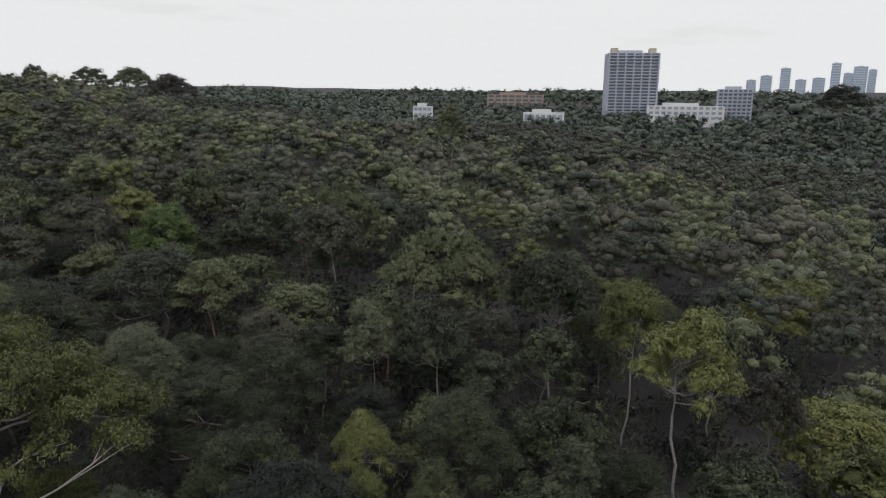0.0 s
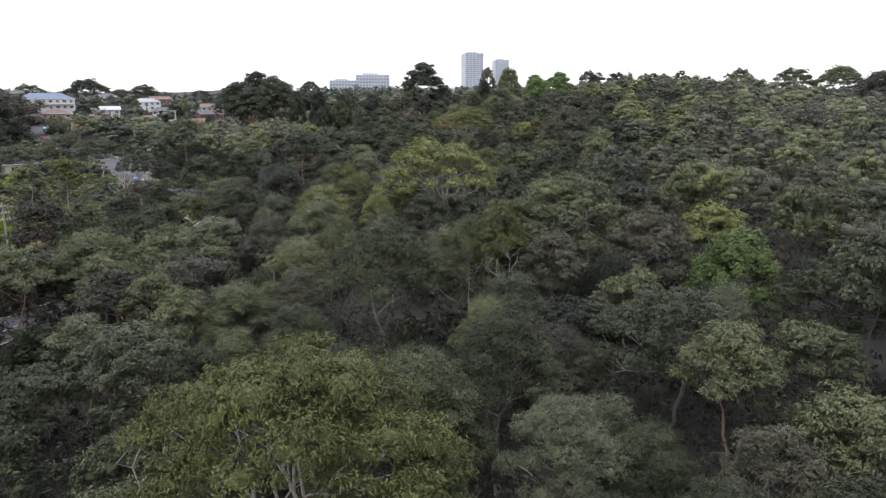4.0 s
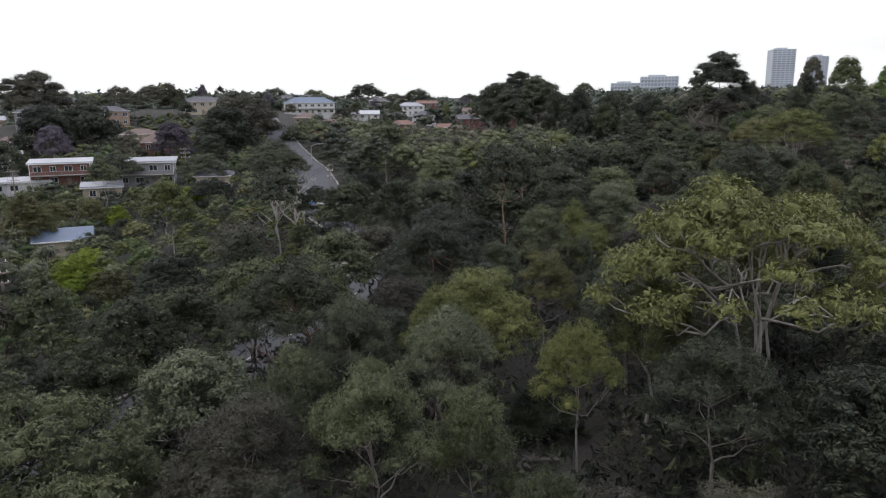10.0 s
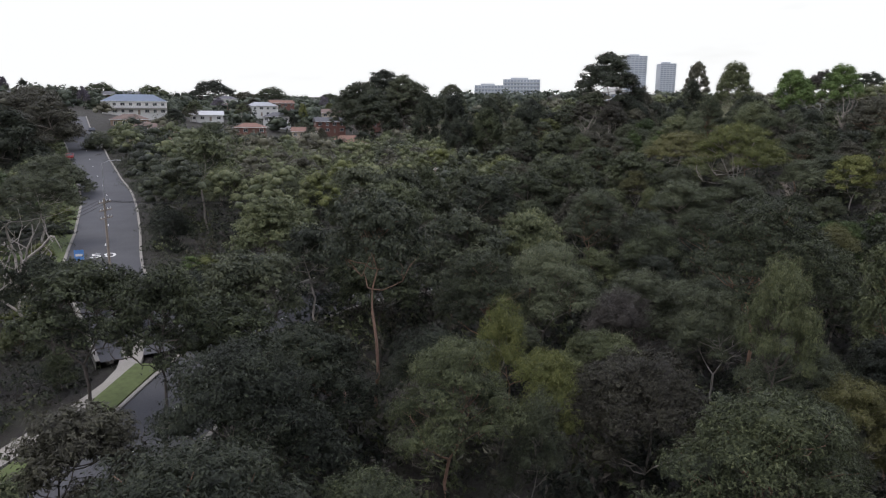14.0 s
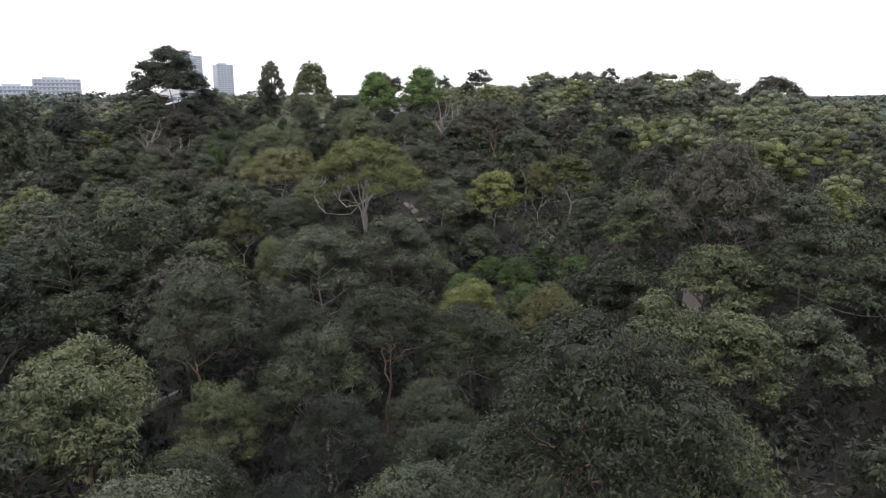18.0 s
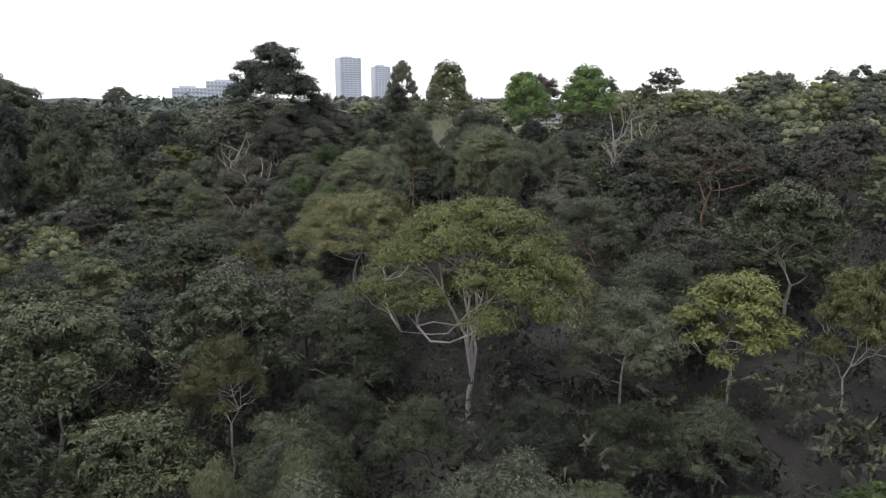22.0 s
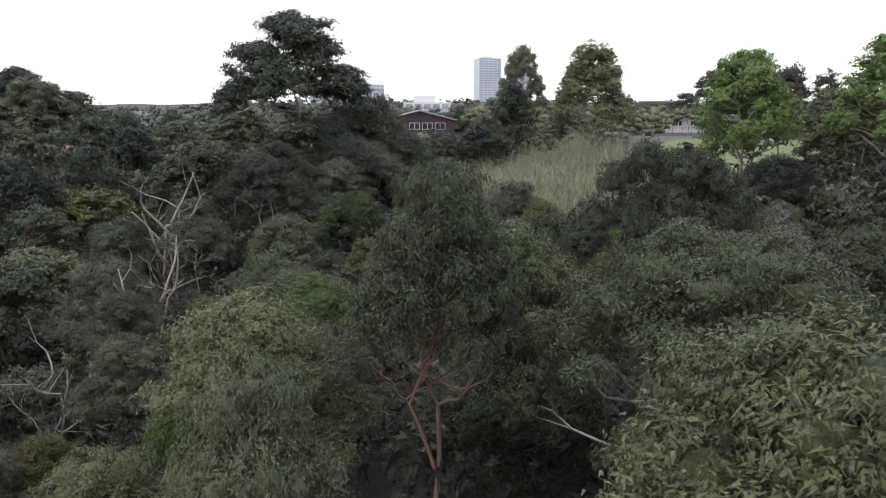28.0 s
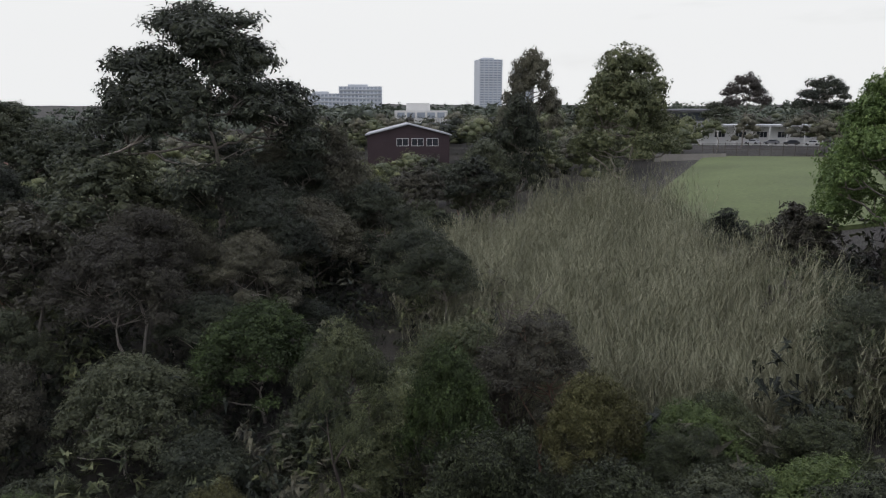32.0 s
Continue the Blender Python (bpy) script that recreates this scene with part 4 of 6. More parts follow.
for x, y, top, w in ((2517, -488, 82, 52), (2508, -532, 96, 64), (2496, -587, 119, 56), (2487, -633, 83, 60), (2475, -683, 88, 70), (2461, -726, 133, 52), (2453, -760, 102, 48), (2443, -791, 122, 74), (2430, -822, 112, 40)):
    slab_tower(x, y, 20, top, w * 0.5, 40, -105, "blue", "distant blue-grey glass tower of the city", 5, 14, False, "city_tower")


# ---- street things ----
CAR_PAINT = {"white": plain("car_white", (0.65, 0.66, 0.67), 0.25, 0.0, 0.05, 1, 0), "red": plain("car_red", (0.25, 0.03, 0.03), 0.25, 0, 0.05, 1, 0),
             "dark": plain("car_dark", (0.05, 0.055, 0.065), 0.25, 0, 0.05, 1, 0), "silver": plain("car_silver", (0.36, 0.37, 0.39), 0.25, 0.4, 0.05, 1, 0)}
RUBBER = plain("rubber", (0.02, 0.02, 0.02), 0.9, 0, 0.2, 4, 0.1)


def car(x, y, turn, paint, label, lift=0.42):
    t = thing("car", pose(x, y, ground(x, y) + lift, 0, 0, turn), label, "car", "parked cars")
    prof = [(-2.1, 0.35), (2.1, 0.35), (2.15, 0.75), (1.2, 0.95), (0.55, 1.42), (-1.2, 1.45), (-1.95, 1.0), (-2.15, 0.8)]
    s = Shape()
    n = len(prof)
    s.add([(-0.88, a, b) for a, b in prof] + [(0.88, a, b) for a, b in prof],
          [tuple(range(n)), tuple(range(2 * n - 1, n - 1, -1))] + [(i, n + i, n + (i + 1) % n, (i + 1) % n) for i in range(n)])
    hang("body", s.mesh("body", CAR_PAINT[paint]), t)
    hang("windscreen", Shape().add([(-0.75, 1.17, 0.99), (0.75, 1.17, 0.99), (0.72, 0.62, 1.40), (-0.72, 0.62, 1.40)], [(0, 1, 2, 3)]).mesh("windscreen", GLASS), t)
    hang("rear_window", Shape().add([(0.75, -1.93, 1.04), (-0.75, -1.93, 1.04), (-0.72, -1.27, 1.44), (0.72, -1.27, 1.44)], [(0, 1, 2, 3)]).mesh("rear_window", GLASS), t)
    for sx in (-0.89, 0.89):
        hang("side_window", Shape().box(sx - 0.01, -1.3, 1.0, sx + 0.01, 0.7, 1.36).mesh("side_window", GLASS), t)
        for cy in (-1.35, 1.35):
            hang("wheel", Shape().tube([(sx - 0.1, cy, 0.33), (sx + 0.06, cy, 0.33)], [0.33, 0.33], 12).mesh("wheel", RUBBER), t)
        hang("headlight", Shape().box(sx * 0.75 - 0.15, 2.1, 0.66, sx * 0.75 + 0.15, 2.16, 0.78).mesh("headlight", WHITE), t)
    return t


car(-58.5, 293, 18, "white", "white car parked beside the street")
car(-54.5, 255, 18, "red", "dark red car parked beside the street")
car(-46.5, 232, 18, "white", "white car parked beside the street")
car(-64.5, 312, 18, "dark", "dark car parked beside the street")
car(-61, 301, 18, "silver", "silver car parked beside the street")
car(-105, 181, 120, "silver", "silver car on a driveway", 0.2)
car(-96, 166, 110, "dark", "dark car on a driveway", 0.2)
for k in range(7):
    car(262 + k * 4.5, 372 - k * 3.4, 30, ("white", "silver", "dark")[k % 3], ("white", "silver", "dark")[k % 3] + " car in the car park by the clubhouse", 0.9)


def power_pole(x, y, h, turn, label="tall timber power pole with crossarms"):
    t = thing("power_pole", pose(x, y, ground(x, y), 0, 0, turn), label, "pole", "power poles")
    hang("pole", Shape().tube([(0, 0, -1), (0, 0, h * 0.5), (0, 0, h)], [0.17, 0.15, 0.12], 8).mesh("pole", TIMBER), t)
    for k in range(3):
        arm = hang("crossarm", Shape().box(-1.2, -0.16, h - 0.5 - k * 1.0, 1.2, -0.04, h - 0.36 - k * 1.0).mesh("crossarm", TIMBER), t)
        for sx in (-1.0, -0.4, 0.4, 1.0):
            hang("insulator", Shape().tube([(sx, -0.1, h - 0.36 - k), (sx, -0.1, h - 0.16 - k)], [0.05, 0.03], 6).mesh("insulator", WHITE), arm)
    return Vector((x, y, ground(x, y) + h - 0.3))


p1 = power_pole(-19.5, 153, 9.0, 70)
p2 = power_pole(-40, 84, 12.0, 60)
p3 = power_pole(-59, 186, 10.0, 40)
p4 = power_pole(62, 320, 8.5, 20)
p5 = power_pole(-95, 177, 9.0, 40)
p6 = power_pole(26, 172, 11.0, 60)


def wire(a, b, sag, off):
    s = Shape()
    d = (b - a)
    side = Vector((d.y, -d.x, 0)).normalized() * off
    s.tube([a + d * t + side - Vector((0, 0, sag * 4 * t * (1 - t))) for t in np.linspace(0, 1, 13)], [0.025] * 13, 3, False)
    tagged(new("power_line", s.mesh("power_line", RUBBER)), "thin black power line sagging between poles", "cable", "power lines")


for a, b in ((p1, p2), (p1, p6), (p2, p5)):
    for off in (-0.8, 0.0, 0.8):
        wire(a, b, 2.0, off)
sign = thing("road_sign", pose(-23, 153, ground(-23, 153), 0, 0, 10), "small blue and white sign on a post", "sign")
hang("post", Shape().tube([(0, 0, -0.5), (0, 0, 2.6)], [0.04, 0.04], 6).mesh("post", STEEL), sign)
hang("panel", Shape().box(-0.55, -0.06, 1.4, 0.55, -0.03, 2.7).mesh("panel", plain("sign_blue", (0.10, 0.25, 0.55), 0.5)), sign)
hang("band", Shape().box(-0.4, -0.07, 1.9, 0.4, -0.061, 2.2).mesh("band", WHITE), sign)
lamp = thing("street_lamp", pose(-31, 196, ground(-31, 196), 0, 0, 10), "grey steel street lamp with an outreach arm", "street lamp")
hang("pole", Shape().tube([(0, 0, -0.5), (0, 0, 8)], [0.1, 0.06], 8).mesh("pole", STEEL), lamp)
hang("arm", Shape().tube([(0, 0, 8), (1.2, 0, 8.5), (2.6, 0, 8.6)], [0.05, 0.045, 0.04], 6).mesh("arm", STEEL), lamp)
hang("head", Shape().box(2.5, -0.15, 8.5, 3.2, 0.15, 8.65).mesh("head", STEEL), lamp)


# ---- dead trees ----
def dead_tree(x, y, h, spread, seed, bark="pale", label="dead pale gum with bare forked branches", stems=2, fine=3):
    rng = np.random.default_rng(seed)
    z = ground(x, y)
    t = thing("dead_tree", pose(x, y, z), label, "tree", "dead trees")
    trunk, boughs = Shape(), Shape()
    for _ in range(stems):
        top = np.array((rng.uniform(-1, 1) * spread * 0.25, rng.uniform(-1, 1) * spread * 0.25, h * rng.uniform(0.5, 0.62)))
        pts = limb(trunk, rng, (rng.uniform(-0.2, 0.2), rng.uniform(-0.2, 0.2), -0.6), top, 0.015 * h, 0.009 * h, 0.08, 7, 5)
        for k in range(5):
            a = rng.uniform(0, 6.28)
            start = pts[2 + k % 4]
            e = start + np.array((math.cos(a) * spread * rng.uniform(0.4, 0.8), math.sin(a) * spread * rng.uniform(0.4, 0.8), h * rng.uniform(0.15, 0.45)))
            q = limb(boughs, rng, start, e, 0.010 * h, 0.004 * h, 0.14, 5, 4)
            for _ in range(fine):
                s0 = q[rng.integers(1, 5)]
                e2 = s0 + rng.normal(size=3) * spread * 0.28 + np.array((0, 0, h * 0.07))
                limb(boughs, rng, s0, e2, 0.004 * h, 0.0012 * h, 0.15, 3, 3)
    hang("trunk", trunk.mesh("trunk", BARK[bark], True), t)
    hang("bare_crown", boughs.mesh("bare_crown", BARK[bark], True), t)


dead_tree(-20.5, 131, 13, 5.0, 3)
dead_tree(-25.5, 133, 10, 3.5, 4)
dead_tree(-38, 62, 11, 6.0, 5, "grey", "bleached dead tree with fine bare twigs", 3, 6)
dead_tree(80.5, -7.8, 16, 4.5, 6)
dead_tree(81.5, 231, 9.5, 3.6, 7, "grey")
dead_tree(75.5, 222, 8, 3.0, 17, "grey")
dead_tree(116.5, 189.5, 12, 3.5, 8, "grey")
dead_tree(119.5, 187, 10, 3.0, 18, "grey")
dead_tree(49.3, 152, 6, 1.6, 9, "pale", "thin dead stick leaning in the scrub", 1, 1)
dead_tree(46, 135.5, 5, 2.6, 10, "pale", "bleached dead bush in the scrub", 3, 4)
dead_tree(90, 129.5, 7, 1.8, 11, "pale", "thin dead stick by the track", 1, 1)
dead_tree(82.5, 246, 13, 4.0, 12, "grey")
dead_tree(113, 238, 6, 3.0, 14, "dark", "leafless grey shrub among the reeds", 4, 6)
dead_tree(109, 232, 6, 3.0, 15, "dark", "leafless grey shrub among the reeds", 4, 6)
dead_tree(133, 285, 8, 3.0, 16, "grey", "leafless shrub at the edge of the reeds", 4, 6)
dead_tree(17, 110, 5.5, 3.0, 19, "grey", "leafless grey bush in the gully", 4, 6)
dead_tree(148, 214, 9, 3.5, 20, "grey", "leafless tree at the edge of the park", 3, 6)

# ---- palms and banana plants in a garden ----
def palm(x, y, h, spread, seed, label):
    rng = np.random.default_rng(seed)
    t = thing("palm", pose(x, y, ground(x, y)), label, "palm", "garden palms")
    stem = Shape()
    limb(stem, rng, (0, 0, -0.5), (rng.normal() * 0.3, rng.normal() * 0.3, h), 0.14, 0.10, 0.03, 7, 5)
    hang("trunk", stem.mesh("trunk", BARK["grey"], True), t)
    for k in range(13):
        a, up = k * 2.39996, rng.uniform(0.1, 1.0)
        f = Shape()
        pts = []
        for u in np.linspace(0, 1, 6):
            out = spread * u * (1.05 - 0.25 * up)
            pts.append(np.array((math.cos(a) * out, math.sin(a) * out, h + spread * (up * u - 0.85 * u * u))))
        for i in range(5):
            p0, p1 = pts[i], pts[i + 1]
            side = np.array((-math.sin(a), math.cos(a), 0))
            for sgn in (-1, 1):
                for j in range(3):
                    b = p0 + (p1 - p0) * j / 3
                    reach = spread * 0.26 * math.sin(math.pi * min(0.15 + (i + j / 3) / 5.8, 1))
                    f.add([b, b + (p1 - p0) * 0.30, b + (p1 - p0) * 0.45 + side * sgn * reach - np.array((0, 0, reach * 0.45))], [(0, 1, 2)])
        hang("frond", f.mesh("frond", LEAF["grey"]), t)


for i, (x, y, h, sp) in enumerate(((-53.5, 105, 6.5, 2.6), (-50.5, 107, 5.2, 2.4), (-55.5, 109, 7.0, 2.6), (-51.5, 112, 6.0, 2.3), (-48.5, 104, 4.0, 2.2), (-54, 101, 4.4, 2.4))):
    palm(x, y, h, sp, 60 + i, "grey-green palm with arching fronds in a garden")

# ---- reeds ----
rng = np.random.default_rng(21)
vs, fs, base = [], [], 0
for i in range(15000):
    k, side_ways = rng.random(), rng.random()
    west = (110 + 13 * max(k - 0.5, 0), 227 + 46 * k)
    east = (125 + 22 * k, 221 + 52 * k)
    x, y = west[0] + (east[0] - west[0]) * side_ways + rng.normal() * 0.8, west[1] + (east[1] - west[1]) * side_ways + rng.normal() * 0.8
    if i > 13000:
        x, y = 138 + rng.normal() * 4, 268 + rng.normal() * 4
    h = (1.45 if i > 13000 else 1) * rng.uniform(3.2, 5.2) * (1 + 0.32 * math.sin(x * 0.75) * math.sin(y * 0.6))
    z = ground(x, y) - 0.2
    lean = rng.normal(size=2) * 0.7 + np.array((math.sin(x * 0.9 + y * 0.5), math.cos(y * 0.8 - x * 0.4))) * 0.9
    side = rng.normal(size=2)
    side /= np.linalg.norm(side)
    tip = np.array((x + lean[0], y + lean[1], z + h))
    foot = np.array((x, y, z))
    wd = np.array((side[0], side[1], 0)) * 0.018
    tri = [foot - wd, foot + wd, tip]
    for k in range(11):
        u = rng.uniform(0.30, 1.0)
        p = foot + (tip - foot) * u
        a = rng.uniform(0, 6.28)
        out = np.array((math.cos(a), math.sin(a), rng.uniform(0.5, 2.2))) * rng.uniform(0.28, 0.62)
        w2 = np.array((-math.sin(a), math.cos(a), 0.2)) * 0.02
        tri += [p - w2, p + w2, p + out]
    vs.append(np.array(tri))
    fs.append(np.arange(36).reshape(-1, 3) + base)
    base += 36
tagged(new("reed_bed", fast_mesh("reed_bed", np.concatenate(vs), np.concatenate(fs), LEAF["reed"])), "tall pale grey-green giant reeds in a dense bed", "reeds", "", "stuff")


def BUSH(x, y):
    """How thickly trees stand: thin among the houses and near the street."""
    if y > 122 and x < -8 - (y - 122) * 0.33 - 5:
        return 0.45
    if y <= 122 and x < -24 and y > 41 + (x + 62) * 0.95:
        return 0.45
    if -60 < x < 32 and y > 280:
        return 0.34
    if -32 < x < 0 and 96 < y < 150:
        return 0.30
    return 0.9


# ---- trees that stand out ----
plant("near_gum", 99.5, 251.0, 3.5, 3.6, "brown", "pale")
plant("near_gum", 92.5, 252.0, 5.5, 3.8, "brown", "pale")
plant("near_gum", 96.0, 246.5, 0.5, 3, "dark", "grey")
plant("gum", 27.0, 333.0, -5.5, 4.2, "dark", "grey")
plant("gum", 38.0, 341.0, -5.5, 4.4, "olive", "grey")
plant("near_gum", -9.6, 110.2, -7.5, 4.6, "olive", "dark")
plant("near_gum", 1.2, 112.5, -7.0, 4.5, "dark", "dark")
plant("near_gum", -16.5, 122.0, -9.5, 3.2, "dark", "dark")
plant("near_gum", 90.4, 198.6, 5.1, 3, "grey", "rust")
plant("umbrella", 104.2, 204.8, 6.9, 4.6, "grey", "dark")
plant("broad", 98.4, 243.0, 1.0, 4.2, "bright", "grey")
plant("broad", 142.2, 238.5, 12.8, 4.8, "fresh", "grey")
plant("broad", 145.2, 274.3, 18.2, 7.5, "olive", "grey")
plant("tall", 142.4, 292.7, 19.4, 4.8, "brown", "grey")
plant("broad", 138.0, 288.0, 13.5, 4.6, "dark", "grey")
plant("broad", 131.0, 283.0, 8.0, 4.6, "dark", "grey")
plant("broad", 95.0, 235.0, -3.2, 3.6, "dark", "dark")
plant("broad", 101.0, 238.0, -3.0, 3.2, "dark", "dark")
plant("broad", 103.0, 250.0, -1.2, 3.2, "dark", "dark")
plant("broad", 112.0, 222.6, 0.8, 2.4, "bright", "grey")
plant("broad", 114.0, 238.0, -1.5, 1.7, "yellow", "grey")
plant("broad", 109.6, 218.6, 0.6, 2.8, "dark", "grey")
plant("broad", 116.0, 220.5, 0.6, 2.2, "olive", "grey")
plant("broad", 109.4, 269.0, 0.0, 5, "dark", "dark")
plant("broad", 144.7, 256.6, 1.8, 3.2, "dark", "dark")
plant("broad", 141.6, 246.0, 3.0, 3.8, "dark", "dark")
plant("broad", 131.0, 219.0, 2.6, 3.6, "dark", "dark")
plant("broad", 88.0, 235.6, -4.2, 3.4, "dark", "dark")
plant("broad", 97.4, 227.5, -3.2, 3.4, "dark", "dark")
plant("broad", 101.9, 222.0, -2.6, 2.8, "olive", "dark")
plant("broad", 117.0, 286.0, -0.6, 5, "dark", "dark")
plant("broad", 126.0, 292.0, -0.4, 4.5, "dark", "grey")
plant("gum", 104.0, 282.0, 3.0, 4.5, "dark", "grey")
plant("gum", 86.0, 270.0, 5.0, 5, "dark", "grey")
plant("gum", 104.0, 262.0, 8.0, 4.2, "dark", "pale")
plant("tall", 97.8, 268.3, 19.8, 12, "dark", "grey", 0)
plant("broad", 107.5, 266.0, 10.5, 4.6, "brown", "grey")
plant("broad", 105.0, 258.0, 5.0, 4.4, "brown", "dark")
plant("gum", 91.0, 249.0, 4.5, 4.6, "brown", "grey")
plant("gum", 101.0, 254.0, 5.5, 4.2, "dark", "grey")
plant("gum", 84.0, 258.0, 4.0, 4.6, "olive", "grey")
plant("umbrella", -13.5, -5.0, -8.4, 9.6, "yellow", "pale")
plant("umbrella", 21.5, 62.0, -2.8, 9.8, "yellow", "pale")
plant("umbrella", 72.0, 160.0, 1.4, 8.6, "yellow", "pale")
plant("near_gum", 22.8, 16.0, -12.4, 4, "olive", "grey")
plant("near_gum", 43.0, -5.0, -13.6, 4.6, "grey", "grey")

# brown foliage round the foot of the tall gum
for x, y, top, r in ((90, 262, 8.6, 5.0), (99, 259, 7.6, 5.0), (85, 257, 5.4, 4.8), (94, 254, 4.4, 4.6), (104, 268, 8.4, 4.8), (111, 262, 5.6, 4.2)):
    plant("gum", x, y, top, r, "brown" if x % 3 else "dark", "grey")

# bright shrubs over the gully floor beside the track
for x, y, r in ((66, 129, 2.6), (70, 133, 3.0), (74, 137, 2.8), (68, 139, 2.6), (77, 132, 2.6), (72, 127, 2.4), (79, 138, 2.6), (64, 134, 2.4), (75, 142, 2.6), (61, 130, 2.2)):
    plant("broad", x, y, None, r, "bright" if (x + y) % 2 else "olive", "grey", None, 3.4 + (x % 3) * 0.6, None, "low bright green shrub over the gully floor")

# bushes in front of the reeds
for x, y, top, r, leaf in ((106, 219, 1.6, 2.6, "olive"), (112, 217.5, 1.2, 2.6, "bright"), (118, 215, 1.8, 3.2, "grey"), (124.5, 217, 1.6, 3.0, "grey"), (101, 214, 0.8, 2.6, "bright"), (108, 212.5, 0.6, 2.6, "olive"),
                           (115, 209.5, 0.9, 3.0, "olive"), (122, 209, 1.0, 3.0, "grey"), (103, 221, 2.2, 2.4, "olive"), (109, 224.5, 1.8, 2.2, "gold"), (113.5, 223, 1.0, 2.0, "olive"), (96, 219, 0.2, 2.8, "olive")):
    plant("broad", x, y, top, r, leaf, "dark", None, None, None, WORDS[leaf] + " vine-covered bush in front of the reeds")

# lower trees before the spreading gum, at the junction and beside the road
for x, y, top, r, leaf in ((60, 147, -9.0, 3.0, "olive"), (66, 148, -9.5, 3.0, "brown"), (64, 153, -8.0, 2.6, "olive"), (70, 151, -8.6, 3.0, "dark"), (57, 153, -8.5, 2.6, "grey"), (63, 142.5, -10.5, 2.6, "brown"),
                           (69, 145, -10.5, 2.8, "olive"), (74, 148, -8.6, 2.8, "olive"), (78, 146, -9.0, 2.8, "dark"), (-12, 128, -13.0, 3.2, "olive"), (-4, 124, -11.0, 3.6, "dark"), (-16, 137, -14.0, 2.6, "olive"), (-26, 59, -12.6, 4.4, "olive"), (-20, 67, -11.4, 4.2, "olive"),
                           (-33, 52, -14.2, 4.4, "brown"), (-14.5, 79, -11.0, 3.8, "olive")):
    plant("near_gum", x, y, top, r, leaf, "dark")

# dark trees west of the park
for x, y, top, r in ((62, 246, 0.8, 4.6), (55, 252, 3.3, 5.0), (68, 258, 4.3, 4.8), (74, 266, 3.8, 4.6), (60, 268, 5.8, 5.2), (50, 272, 6.8, 5.0), (66, 282, 7.3, 5.4), (78, 284, 5.8, 5.0),
                     (56, 292, 7.8, 5.2), (72, 300, 8.3, 5.5), (84, 300, 7.3, 5.0), (44, 290, 7.3, 5.0), (48, 254, 1.3, 4.6), (70, 238, -2.7, 4.4), (60, 232, -3.2, 4.6), (78, 248, -1.2, 4.2)):
    plant("broad" if (x + y) % 3 else "gum", x, y, top, r, ("dark", "olive", "dark", "brown")[(x * 3 + y) % 4], "dark")

plant("near_gum", 37.3, -34.6, -13.8, 6.4, "olive", "grey")
plant("near_gum", 40.3, -42.8, -17.1, 7, "yellow", "grey")
plant("near_gum", 58.2, -67.3, -19.8, 6.2, "yellow", "grey")
plant("gum", 77.8, -57.2, -18.1, 5.5, "grey", "grey")
plant("gum", 108.7, -38.1, -15.1, 6.8, "olive", "grey")
plant("gum", 132.8, 92.1, 1.7, 17.9, "brown", "grey")
plant("gum", 66.6, 23.0, -7.0, 10.3, "olive", "grey")

plant("near_gum", 5.8, 40.0, -9.5, 1.9, "olive", "grey")
plant("near_gum", -0.4, 32.9, -10.3, 1.5, "yellow", "grey")
plant("near_gum", 9.7, 55.7, -9.6, 2.4, "yellow", "grey")

plant("gum", -21.5, 119.3, -6.3, 4.5, "dark", "grey")
plant("sheoak", 17.8, 102.1, -8.6, 2, "yellow", "grey")
plant("sheoak", 19.2, 97.1, -9.8, 2.3, "yellow", "grey")
plant("sheoak", 13.1, 100.1, -12.0, 2.8, "twig", "grey")
plant("sheoak", 28.1, 106.6, -8.9, 2.8, "twig", "grey")
plant("sheoak", 16.9, 92.5, -11.2, 1.7, "grey", "grey")
plant("gum", -9.9, 170.6, -0.7, 5.4, "olive", "grey")
plant("near_gum", 17.6, 80.5, -10.8, 2.2, "grey", "grey")
plant("gum", -34.3, 112.3, -7.0, 3.3, "yellow", "grey")
plant("near_gum", 10.4, 110.6, -2.4, 4.4, "dark", "rust")


plant("gum", 68.1, 319.4, -1.2, 12.3, "brown", "grey")
plant("gum", 97.1, 180.4, 3.7, 2.2, "grey", "grey")
plant("near_gum", 87.6, 177.1, 1.4, 1.9, "olive", "grey")
plant("gum", 65.2, 337.1, -2.6, 18.1, "brown", "grey")
plant("broad", 114.2, 197.4, 4.0, 3.7, "dark", "grey")
plant("broad", 128.6, 221.5, 5.0, 3.4, "dark", "grey")
plant("near_gum", 68.7, 215.2, -2.6, 3.3, "olive", "grey")
plant("broad", 84.3, 219.9, -2.3, 2.4, "bright", "grey")
plant("near_gum", 71.6, 244.1, -3.1, 5.5, "olive", "pale")
plant("broad", 77.1, 210.3, -5.3, 2, "gold", "grey")
plant("near_gum", 107.1, 199.5, 2.7, 4, "brown", "grey")
plant("near_gum", 89.4, 213.4, -0.3, 3, "bright", "grey")
plant("broad", 142.7, 349.8, 0.5, 6.9, "dark", "grey")

